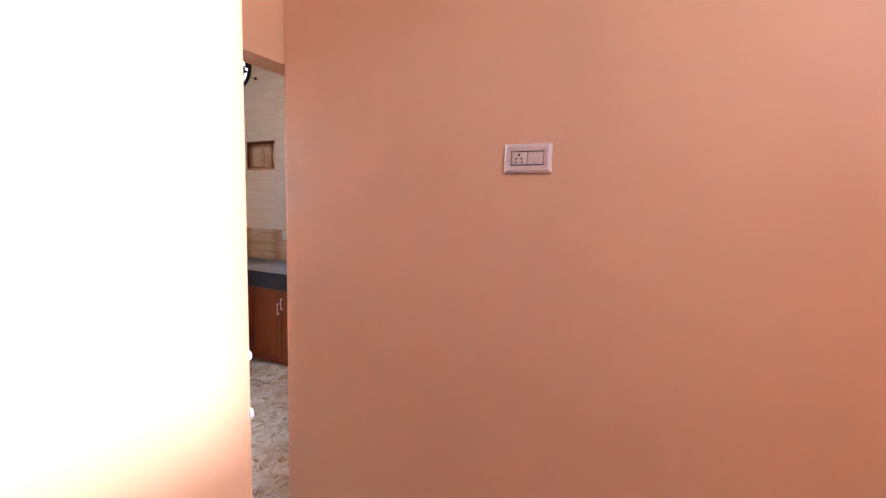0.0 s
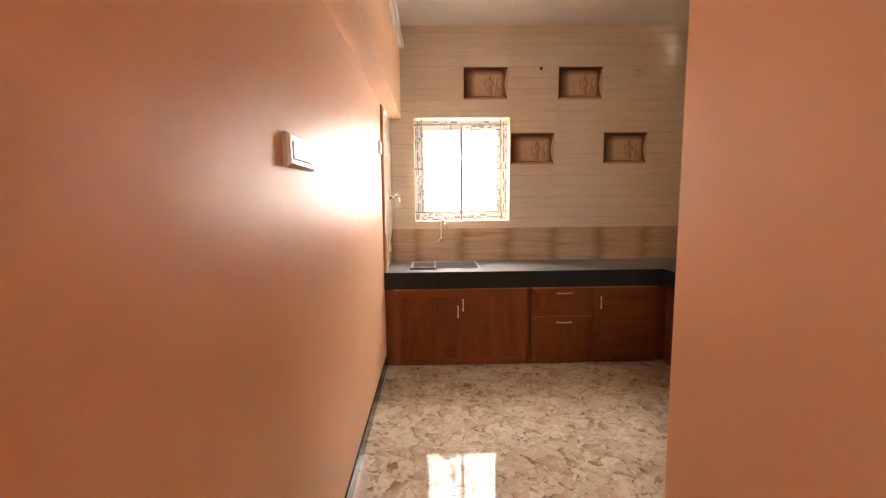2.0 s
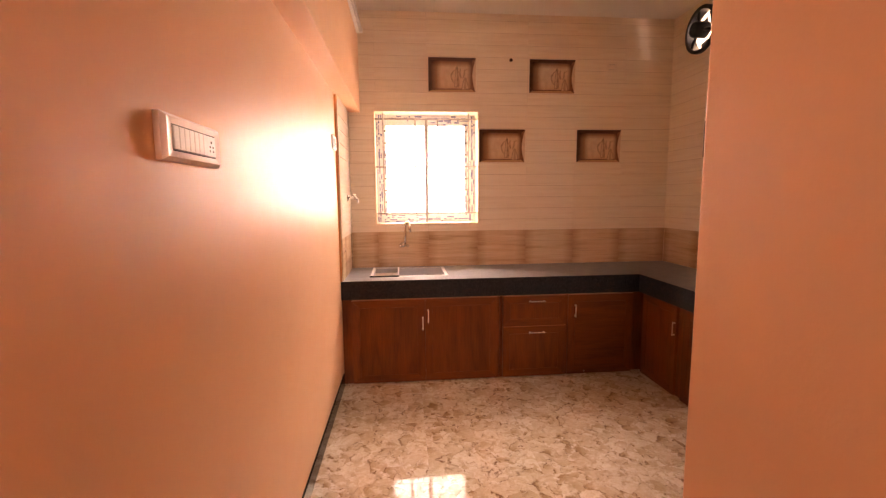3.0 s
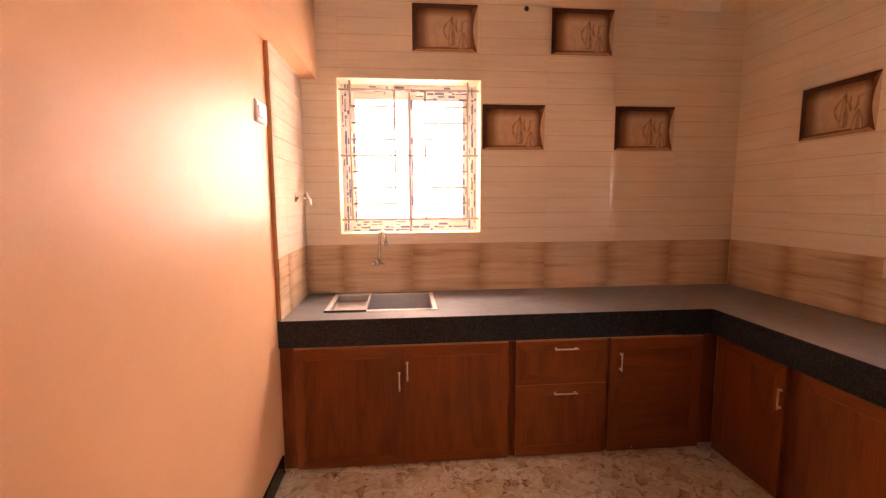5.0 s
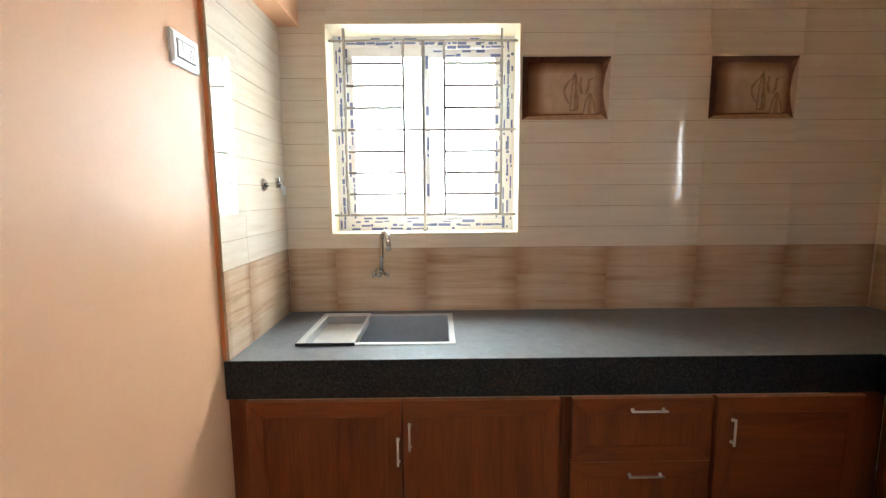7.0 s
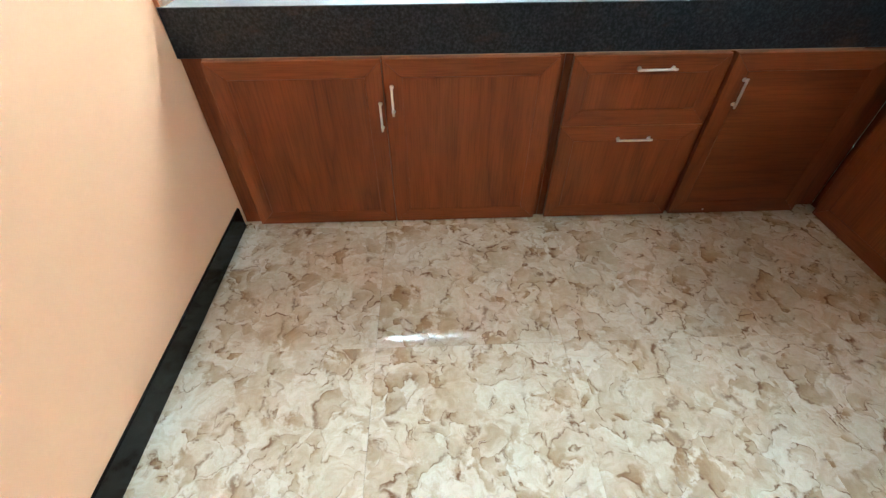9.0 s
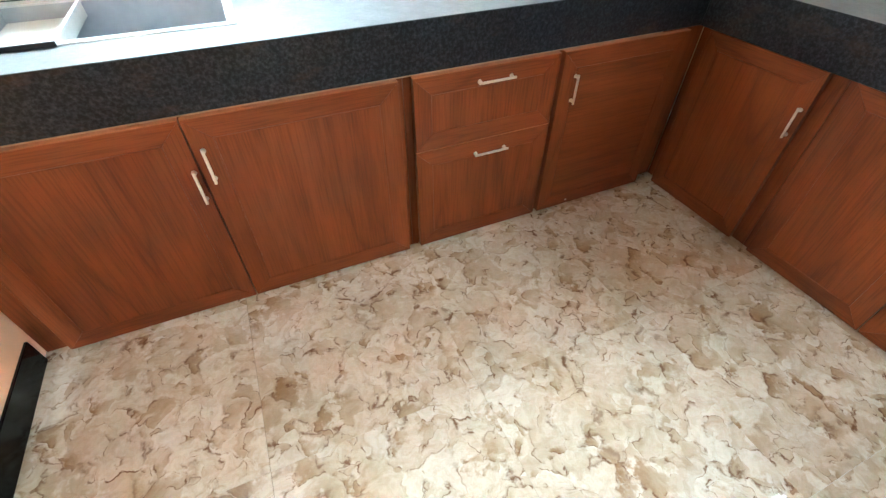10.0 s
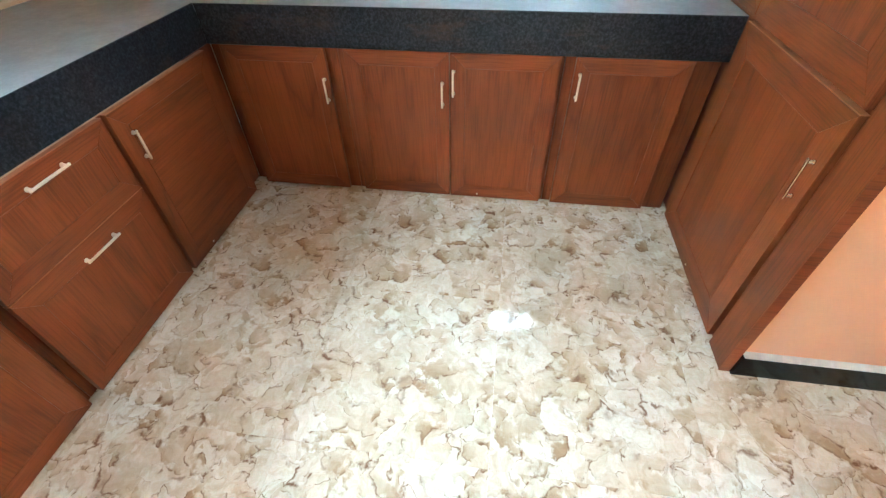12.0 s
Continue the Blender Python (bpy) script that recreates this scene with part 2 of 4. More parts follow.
def granite(name, rough, dark, light, rust=False, gloss=0.5):
    m, n, l, s = material(name, rough)
    v = coords(n, l)
    a, b = noise_tex(n, l, v, 105, 3, 0.75), noise_tex(n, l, v, 26, 4, 0.6)
    r = ramp(n, [(0.42, dark), (0.6, light), (0.75, tuple(c + (c - d) * 1.2 for c, d in zip(light, dark)))])
    l.new(a.outputs[0], r.inputs[0])
    r2 = ramp(n, [(0.35, (0.85, 0.85, 0.85)), (0.7, (1.1, 1.1, 1.1))])
    l.new(b.outputs[0], r2.inputs[0])
    stone = mixed(n, l, 1.0, r.outputs[0], r2.outputs[0], "MULTIPLY")
    if rust:
        mask = ramp(n, [(0.56, (0, 0, 0)), (0.72, (0.55, 0.55, 0.55))])
        l.new(noise_tex(n, l, coords(n, l, (1, 1, 2.5)), 4.5, 5, 0.65).outputs[0], mask.inputs[0])
        stone = mixed(n, l, mask.outputs[0], stone, (0.075, 0.035, 0.018))
    l.new(stone, s.inputs["Base Color"])
    s.inputs["Specular IOR Level"].default_value = gloss
    rr = n.new("ShaderNodeMapRange")
    rr.inputs["To Min"].default_value, rr.inputs["To Max"].default_value = rough - 0.06, rough + 0.1
    l.new(noise_tex(n, l, v, 12, 5).outputs[0], rr.inputs[0])
    l.new(rr.outputs[0], s.inputs["Roughness"])
    return m


def steel(name, rough, color=(0.62, 0.6, 0.57)):
    m, n, l, s = material(name, rough, 1.0, color)
    bump(n, l, s, noise_tex(n, l, coords(n, l, (4, 200, 200)), 2, 3).outputs[0], 0.04, 0.001)
    return m


def plain(name, color, rough, metal=0.0, vary=0.12):
    m, n, l, s = material(name, rough, metal, color)
    v = coords(n, l)
    r = ramp(n, [(0.3, tuple(c * (1 - vary) for c in color)), (0.7, tuple(min(1, c * (1 + vary)) for c in color))])
    l.new(noise_tex(n, l, v, 30, 4).outputs[0], r.inputs[0])
    l.new(r.outputs[0], s.inputs["Base Color"])
    return m


TILE, WOODTILE, FLOOR = wall_tile(), wood_tile(), floor_tile()
WOOD, WOOD_X, WOOD_Y = laminate("brown_laminate"), laminate("brown_laminate_across", "x"), laminate("brown_laminate_along", "y")
WOOD_EDGE = plain("orange_brown_edge_band", (0.33, 0.105, 0.03), 0.4)
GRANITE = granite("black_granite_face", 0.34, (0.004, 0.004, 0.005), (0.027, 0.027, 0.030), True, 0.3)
# same black stone; its grey base colour stands in for the window's sheen
GRANITE_SHEEN = granite("black_granite_top_sheen", 0.36, (0.155, 0.152, 0.15), (0.178, 0.175, 0.172))
SKIRT = granite("black_granite_skirting", 0.16, (0.0025, 0.0025, 0.0025), (0.005, 0.005, 0.005), False, 0.25)
GROUT = plain("brown_grout", (0.53, 0.39, 0.25), 0.8)
GROUT_PALE = plain("pale_floor_grout", (0.60, 0.55, 0.47), 0.7)
RIM = plain("polished_steel_rim", (0.66, 0.63, 0.6), 0.3, 0.4, 0.04)
CHROME = steel("chrome", 0.12, (0.75, 0.73, 0.7))
SATIN = steel("satin_steel_handle", 0.38, (0.90, 0.88, 0.84))
SINK = plain("brushed_sink_steel", (0.42, 0.42, 0.43), 0.42, 0.45, 0.05)
TRAY = plain("pale_tray_steel", (0.66, 0.62, 0.56), 0.35, 0.2, 0.05)
WHITE = plain("white_plastic", (0.8, 0.76, 0.72), 0.3, vary=0.03)
SWITCH = plain("switch_plastic", (0.83, 0.79, 0.74), 0.25, vary=0.02)
CREAM = plain("cream_plastic", (0.74, 0.62, 0.48), 0.3, vary=0.04)
BLACK = plain("black_plastic", (0.008, 0.008, 0.009), 0.45)
DARK = plain("dark_gap", (0.03, 0.018, 0.012), 0.8)
UPVC = plain("white_window_profile", (0.82, 0.8, 0.78), 0.3, vary=0.03)
FILM = plain("blue_print_on_film", (0.17, 0.20, 0.38), 0.4)
BARS = plain("painted_grille_bar", (0.45, 0.40, 0.36), 0.5)
IVORY = plain("ivory_plastic", (0.74, 0.57, 0.47), 0.3, vary=0.03)
P_EDGE = plain("adhesive_tan", (0.42, 0.26, 0.15), 0.6)


def printed_recess():
    """Printed tan panel that darkens towards its borders, as drawn on the tile."""
    m, n, l, s = material("print_tan", 0.09)
    sep = n.new("ShaderNodeSeparateXYZ")
    l.new(coords(n, l, kind="Generated"), sep.inputs[0])
    left, top = ramp(n, [(0.0, (0.20, 0.11, 0.08)), (0.13, (0.55, 0.42, 0.34)), (0.24, (1, 1, 1)), (0.88, (1, 0.98, 0.96)), (1.0, (0.28, 0.16, 0.11))]), \
        ramp(n, [(0.0, (0.42, 0.26, 0.19)), (0.09, (0.9, 0.85, 0.8)), (0.78, (1, 1, 1)), (0.9, (0.55, 0.42, 0.34)), (1.0, (0.20, 0.11, 0.08))])
    l.new(sep.outputs[0], left.inputs[0])
    l.new(sep.outputs[2], top.inputs[0])
    r = ramp(n, [(0.3, (0.62, 0.42, 0.28)), (0.7, (0.74, 0.53, 0.37))])
    l.new(noise_tex(n, l, coords(n, l), 22, 5).outputs[0], r.inputs[0])
    l.new(mixed(n, l, 1.0, mixed(n, l, 1.0, r.outputs[0], left.outputs[0], "MULTIPLY"), top.outputs[0], "MULTIPLY"), s.inputs["Base Color"])
    return m


P_BACK = printed_recess()
P_DARK = plain("print_dark_brown", (0.085, 0.032, 0.016), 0.09, vary=0.3)
P_MID = plain("print_mid_brown", (0.20, 0.085, 0.04), 0.09, vary=0.3)
P_LEDGE = plain("print_ledge_tan", (0.50, 0.29, 0.16), 0.09, vary=0.15)
P_SHADE = plain("print_brown_shade", (0.42, 0.24, 0.14), 0.09, vary=0.25)
P_JAMB = plain("print_pale_jamb", (0.68, 0.50, 0.35), 0.09, vary=0.1)
P_LIGHT = plain("print_utensil_light", (0.60, 0.415, 0.28), 0.09, vary=0.15)
P_TOOL = plain("print_utensil", (0.40, 0.245, 0.15), 0.09, vary=0.3)
CEMENT = plain("white_cement", (0.6, 0.58, 0.54), 0.8)


def pane_glass():
    m, n, l, s = material("window_glass", 0.02)
    s.inputs["Transmission Weight"].default_value = 1.0
    s.inputs["IOR"].default_value = 1.45
    return m


GLASS = pane_glass()


# ---------------------------------------------------------------- mesh helpers
def add_box(bm, x0, x1, y0, y1, z0, z1, bevel=0.0, seg=1):
    vs = [bm.verts.new(p) for p in ((x0, y0, z0), (x1, y0, z0), (x1, y1, z0), (x0, y1, z0), (x0, y0, z1), (x1, y0, z1), (x1, y1, z1), (x0, y1, z1))]
    fs = [bm.faces.new([vs[i] for i in f]) for f in ((3, 2, 1, 0), (4, 5, 6, 7), (0, 1, 5, 4), (1, 2, 6, 5), (2, 3, 7, 6), (3, 0, 4, 7))]
    if bevel:
        edges = list({e for f in fs for e in f.edges})
        bmesh.ops.bevel(bm, geom=edges, offset=bevel, segments=seg, affect="EDGES", profile=0.5)
    return bm


def box(*a, **k):
    return add_box(bmesh.new(), *a, **k)


def boxes(rects):
    bm = bmesh.new()
    for r in rects:
        add_box(bm, *r)
    return bm


def add_tube(bm, pts, radius, sides=10, caps=True):
    """A round bar along the points; radius: one, or one a point."""
    pts = [Vector(p) for p in pts]
    radii = radius if isinstance(radius, (list, tuple)) else [radius] * len(pts)
    rings, up = [], None
    for i, p in enumerate(pts):
        d = (pts[min(i + 1, len(pts) - 1)] - pts[max(i - 1, 0)]).normalized()
        if up is None:
            up = d.orthogonal().normalized()
        up = (up - d * up.dot(d)).normalized()
        side = d.cross(up)
        rings.append([bm.verts.new(p + (up * math.cos(a) + side * math.sin(a)) * radii[i]) for a in (2 * math.pi * k / sides for k in range(sides))])
    for a, b in zip(rings, rings[1:]):
        for k in range(sides):
            f = bm.faces.new((a[k], a[(k + 1) % sides], b[(k + 1) % sides], b[k]))
            f.smooth = True
    if caps:
        bm.faces.new(list(reversed(rings[0])))
        bm.faces.new(rings[-1])
    return bm


def tube(pts, radius, sides=10):
    return add_tube(bmesh.new(), pts, radius, sides)


def slab(outline, axis, a, b):
    """A flat outline of (u, v) pushed from a to b along the axis x, y or z."""
    bm = bmesh.new()
    at = {"x": lambda u, v, w: (w, u, v), "y": lambda u, v, w: (u, w, v), "z": lambda u, v, w: (u, v, w)}[axis]
    lo, hi = [bm.verts.new(at(u, v, a)) for u, v in outline], [bm.verts.new(at(u, v, b)) for u, v in outline]
    bm.faces.new(list(reversed(lo)))
    bm.faces.new(hi)
    for i in range(len(lo)):
        j = (i + 1) % len(lo)
        bm.faces.new((lo[i], lo[j], hi[j], hi[i]))
    bmesh.ops.recalc_face_normals(bm, faces=bm.faces)
    return bm


def cell_slab(xs, ys, solid, z0, z1):
    """One connected slab made of the cells of a grid for which solid(i, j) holds."""
    bm, at = bmesh.new(), {}

    def vert(i, j, z):
        if (i, j, z) not in at:
            at[i, j, z] = bm.verts.new((xs[i], ys[j], z))
        return at[i, j, z]
    cells = {(i, j) for i in range(len(xs) - 1) for j in range(len(ys) - 1) if solid(i, j)}
    for i, j in cells:
        ring = [(i, j), (i + 1, j), (i + 1, j + 1), (i, j + 1)]
        bm.faces.new([vert(a, b, z1) for a, b in ring])
        bm.faces.new([vert(a, b, z0) for a, b in reversed(ring)])
        for k, near in enumerate(((i, j - 1), (i + 1, j), (i, j + 1), (i - 1, j))):
            if near not in cells:
                p, q = ring[k], ring[(k + 1) % 4]
                bm.faces.new((vert(*p, z0), vert(*q, z0), vert(*q, z1), vert(*p, z1)))
    return bm


def mesh_of(name, bm, mat):
    me = bpy.data.meshes.new(name)
    bm.to_mesh(me)
    bm.free()
    me.materials.append(mat)
    return me


def part(name, bm, mat, parent=None, label=""):
    ob = new(name, mesh_of(name, bm, mat))
    if parent is not None:
        ob.parent = parent
        ob.matrix_parent_inverse = parent.matrix_basis.inverted()
    if label:
        ob["label"] = label
    return ob


def base(name, x, y, z, label, category, group=""):
    ob = new(name)
    ob.empty_display_size = 0.05
    ob.matrix_basis = Matrix.Translation((x, y, z))
    return tagged(ob, label, category, group)


def setting(name, bm, mat, label, category):
    return tagged(part(name, bm, mat), label, category, kind="structure")


def without(rect, hole):
    """What is left of the rectangle (u0, u1, v0, v1) outside the hole, as up to four rectangles."""
    u0, u1, v0, v1 = rect
    a, b, c, d = max(u0, hole[0]), min(u1, hole[1]), max(v0, hole[2]), min(v1, hole[3])
    if a >= b or c >= d:
        return [rect]
    out = [(u0, a, v0, v1), (b, u1, v0, v1), (a, b, v0, c), (a, b, d, v1)]
    return [r for r in out if r[1] - r[0] > 0.003 and r[3] - r[2] > 0.003]


# ---------------------------------------------------------------- the large structure
T = 0.23
w0, w1, h0, h1 = WIN
window_wall = setting("wall_north", boxes([
    (-T, w0, 0.010, T, 0, CEIL), (w1, ROOM_X + T, 0.010, T, 0, CEIL), (w0, w1, 0.010, T, 0, h0), (w0, w1, 0.010, T, h1, CEIL)]),
    REVEAL, "kitchen wall with a window, clad in cream glazed tiles", "wall")

FH = 0.21
fy, fz, fr = FAN


def ring_panel(x0, x1):
    """A square panel in the plane of the fan wall with a round hole."""
    bm, n = bmesh.new(), 48
    loops = []
    for x in (x0, x1):
        inner, outer = [], []
        for k in range(n):
            a = 2 * math.pi * k / n
            c, s = math.cos(a), math.sin(a)
            q = FH / max(abs(c), abs(s))
            inner.append(bm.verts.new((x, fy + fr * c, fz + fr * s)))
            outer.append(bm.verts.new((x, fy + q * c, fz + q * s)))
        loops.append((inner, outer))
    (i0, o0), (i1, o1) = loops
    for k in range(n):
        j = (k + 1) % n
        bm.faces.new((i0[k], o0[k], o0[j], i0[j]))
        bm.faces.new((i1[k], i1[j], o1[j], o1[k]))
        bm.faces.new((i0[k], i0[j], i1[j], i1[k]))
    bmesh.ops.recalc_face_normals(bm, faces=bm.faces)
    return bm


fan_hole = (fy - FH, fy + FH, fz - FH, fz + FH)
side = boxes([(ROOM_X + 0.010, ROOM_X + T, r[0], r[1], r[2], r[3]) for q in without((DOOR_Y - T, 0.010, 0, CEIL), fan_hole) for r in without(q, WIN2)])
me = bpy.data.meshes.new("tmp")
rp = ring_panel(ROOM_X + 0.010, ROOM_X + T)
rp.to_mesh(me)
rp.free()
side.from_mesh(me)
bpy.data.meshes.remove(me)
fan_wall = setting("wall_east", side, REVEAL, "kitchen wall with a round fan opening, clad in cream tiles", "wall")

left_wall = setting("wall_west", box(-T, WEST, HALL_Y, 0.010, 0, CEIL, bevel=0.004, seg=2), PEACH,
                    "long glossy peach painted wall with chipped end corner", "wall")
setting("wall_hall_north", box(HALL_W, -T, HALL_Y, HALL_Y + T, 0, CEIL), PEACH, "peach painted hall wall beside the passage", "wall")
setting("wall_passage", box(DOOR_X, DOOR_X + 0.12, HALL_S, DOOR_Y, 0, CEIL, bevel=0.006, seg=2), PEACH,
        "peach painted passage wall that ends at the kitchen", "wall")
setting("wall_south", box(DOOR_X + 0.12, ROOM_X + 0.01, DOOR_Y - 0.12, DOOR_Y - 0.002, 0, CEIL), PEACH, "peach painted wall behind the tall cupboard", "wall")
setting("wall_cupboard_side", box(CUP_X, CUP_X + 0.10, DOOR_Y, CUP_Y - 0.03, 0, CEIL), PEACH, "peach painted side wall of the cupboard recess", "wall")
setting("lintel", box(WEST, DOOR_X + 0.12, DOOR_Y + 0.001, DOOR_Y + 0.12, DOOR_TOP, CEIL), PEACH, "peach painted lintel over the kitchen entrance", "lintel")
setting("wall_hall_west", box(HALL_W - T, HALL_W, HALL_S - 0.02, HALL_Y + T, 0, CEIL), PEACH, "plain peach hall wall", "wall")
# out of view; opening sized to shape the sun patch beside the passage
setting("wall_hall_south", boxes([
    (HALL_W, -1.0, HALL_S - 0.02, HALL_S, 0, CEIL), (WEST + 0.001, DOOR_X + 0.12, HALL_S - 0.02, HALL_S, 0, CEIL),
    (-1.0, WEST + 0.001, HALL_S - 0.02, HALL_S, 0, 1.95), (-1.0, WEST + 0.001, HALL_S - 0.02, HALL_S, 2.95, CEIL)]), PEACH, "unseen plain peach hall wall with an added opening for the sun", "wall")
setting("ceiling", box(HALL_W - T, ROOM_X + T, HALL_S - 0.02, T, CEIL, CEIL + 0.15), CEILING, "flat off-white painted ceiling", "ceiling")
setting("beam", box(WEST - 0.002, 0.105, DOOR_Y + 0.12, 0.008, 2.212, CEIL, bevel=0.004, seg=2), PEACH, "peach painted beam along the top of the wall", "beam")
floor = setting("floor", box(HALL_W, ROOM_X + 0.01, HALL_S, 0.010, -0.12, -0.004), GROUT_PALE, "polished beige flake-patterned tile floor", "floor")
setting("ground", box(-60, 60, -60, 60, -0.5, -0.13), CEMENT, "bare ground outside the house", "ground")

glow, gn, gl, gs = material("bright_overcast_distance", 1.0)
gs.inputs["Emission Color"].default_value = (0.93, 0.97, 1.0, 1)
gs.inputs["Emission Strength"].default_value = 11.0
setting("backdrop", box(-3.4, 4.8, 1.7, 1.72, -0.1, 2.9), glow, "plain bright sky and distance outside the window", "backdrop")

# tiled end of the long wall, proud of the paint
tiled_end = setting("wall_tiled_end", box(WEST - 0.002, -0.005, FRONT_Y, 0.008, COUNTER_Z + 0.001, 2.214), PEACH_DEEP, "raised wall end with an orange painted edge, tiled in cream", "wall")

# chipped plaster on the wall's end corner
for z, r in ((1.330, 0.003), (1.286, 0.004), (0.62, 0.004), (1.05, 0.003)):
    bm = bmesh.new()
    bmesh.ops.create_icosphere(bm, subdivisions=1, radius=r, matrix=Matrix.Translation((WEST - 0.001, HALL_Y + 0.001, z)) @ Matrix.Diagonal((0.7, 0.7, 1.3, 1)))
    part("chip", bm, CEMENT, left_wall, "chipped plaster spot")

# skirting
for name, b in (("baseboard_west", (WEST, WEST + 0.010, HALL_Y, FRONT_Y - 0.016, 0, 0.1)),
                ("baseboard_passage", (DOOR_X - 0.012, DOOR_X, HALL_S, DOOR_Y, 0, 0.1)),
                ("baseboard_passage_end", (DOOR_X - 0.012, CUP_X - 0.02, DOOR_Y, DOOR_Y + 0.012, 0, 0.1)),
                ("baseboard_cupboard", (CUP_X - 0.02, CUP_X, DOOR_Y + 0.012, CUP_Y - 0.032, 0, 0.1)),
                ("baseboard_hall", (HALL_W, WEST, HALL_Y - 0.012, HALL_Y, 0, 0.1))):
    setting(name, box(*b, bevel=0.002), SKIRT, "polished black granite skirting", "skirting")
setting("trim_skirting", box(CUP_X - 0.024, CUP_X, DOOR_Y + 0.012, CUP_Y - 0.032, 0.0995, 0.104), CEMENT, "white cement line on top of the skirting", "trim")


# ---------------------------------------------------------------- windows
def build_window(name, width, low, high, m, seed):
    """A two-leaf sliding window facing -y; x runs from 0 to width, the wall face is y = 0."""
    win = new(name)
    win.empty_display_size = 0.05
    tagged(win, "white sliding window in printed protective film, closed", "window", kind="structure")
    y0, y1, f = 0.165, 0.225, 0.055
    part("window_frame", boxes([
        (0, f, y0, y1, low, high), (width - f, width, y0, y1, low, high), (f, width - f, y0, y1, low, low + f), (f, width - f, y0, y1, high - f, high)]), UPVC, win)
    mid = width * 0.505
    for a, b, dy in ((f, mid + 0.02, 0.0), (mid - 0.02, width - f, 0.026)):
        s = 0.042
        y2, y3 = y0 + 0.006 + dy, y0 + 0.028 + dy
        sash = part("sash", boxes([(a, a + s, y2, y3, low + f, high - f), (b - s, b, y2, y3, low + f, high - f),
                                   (a + s, b - s, y2, y3, low + f, low + f + s), (a + s, b - s, y2, y3, high - f - s, high - f)]), UPVC, win)
        pane = part("pane", box(a + s, b - s, y2 + 0.008, y2 + 0.013, low + f + s, high - f - s), GLASS, sash)
        pane.visible_shadow = False
    rng = random.Random(seed)

    def marks(u0, u1, v, upright, y):
        """Rows of blue print: framed words as bars with smaller dots between them."""
        bm, u = bmesh.new(), u0 + 0.012
        while u < u1 - 0.03:
            ln, th = rng.choice((0.025, 0.045, 0.065, 0.014)), rng.choice((0.007, 0.010, 0.014))
            o = rng.choice((-0.010, -0.008, 0.008, 0.011))
            q = (u, min(u + ln, u1), v + o - th / 2, v + o + th / 2)
            if upright:
                q = (q[2], q[3], q[0], q[1])
            add_box(bm, q[0], q[1], y - 0.0012, y, q[2], q[3])
            u += ln + rng.choice((0.004, 0.008, 0.02, 0.03))
        return bm
    w = width
    strips = [(low, high, 0.022, True, 0), (low, high, 0.040, True, 0), (low, high, w - 0.022, True, 0), (low, high, w - 0.042, True, 0), (f, w - f, low + 0.020, False, 0),
              (f, w - f, low + 0.040, False, 0), (f, w - f, high - 0.024, False, 0), (f, w - f, high - 0.044, False, 0),
              (low + f, high - f, mid, True, 0.006), (low + f, high - f, f + 0.02, True, 0.006), (low + f, high - f, w - f - 0.02, True, 0.032),
              (f, mid, low + f + 0.02, False, 0.006), (mid + 0.03, w - f, high - f - 0.02, False, 0.032)]
    for u0, u1, v, up, dy in strips:
        part("printed_film", marks(u0, u1, v, up, y0 + dy), FILM, win, "blue printed marks on protective film")
    t = 0.010
    part("reveal_edge", boxes([(-t, 0.002, -0.004, 0.012, low - t, high + t), (w - 0.002, w + t, -0.004, 0.012, low - t, high + t),
                               (0.002, w - 0.002, -0.004, 0.012, high - 0.002, high + t)]), REVEAL, win, "cream plaster edge round the opening")
    part("window_sill", box(0.002, w - 0.002, -0.006, 0.164, low - t, low + 0.002, bevel=0.002), REVEAL, win, "cream plastered sill")
    win.matrix_basis = m

    g = new("window_grille")
    g.empty_display_size = 0.05
    tagged(g, "thin painted steel grille set in the window reveal", "grille", "window grilles")
    y, r = 0.06, 0.0058
    k = width / 0.935
    z0, z1 = low + 0.090, high - 0.055
    xs = [v * k for v in (0.075, 0.365, 0.465, 0.569, 0.855)]
    for x, a, b, q in ((xs[0], z0, high, 1.2), (xs[1], z0, z1, 1.2), (xs[2], low, z1, 1.4), (xs[3], z0, z1, 1.2), (xs[4], z0, high, 1.1)):
        part("upright_bar", tube([(x, y, a), (x, y, b)], r * q, 8), BARS, g)
    for z in (z1, (z0 + z1) / 2, z0):
        part("cross_bar", tube([(-0.004, y + 0.006, z), (w + 0.004, y + 0.006, z)], r * 1.1, 8), BARS, g)
    for i in range(1, 8):
        if i != 4:
            z = z1 - i * (z1 - z0) / 8
            part("short_bar", tube([(xs[0], y + 0.004, z), (xs[1], y + 0.004, z)], r * 1.2, 8), BARS, g)
            part("short_bar", tube([(xs[3], y + 0.004, z), (xs[4], y + 0.004, z)], r * 1.2, 8), BARS, g)
    g.matrix_basis = m


build_window("window_1", w1 - w0, h0, h1, Matrix.Translation((w0, 0, 0)), 4)
build_window("window_2", WIN2[1] - WIN2[0], WIN2[2], WIN2[3], Matrix.Translation((ROOM_X, WIN2[1], 0)) @ Matrix.Rotation(radians(-90), 4, "Z"), 9)


# ---------------------------------------------------------------- counter and sink
SX0, SX1, SY0, SY1 = 0.205, 0.815, -0.505, -0.085


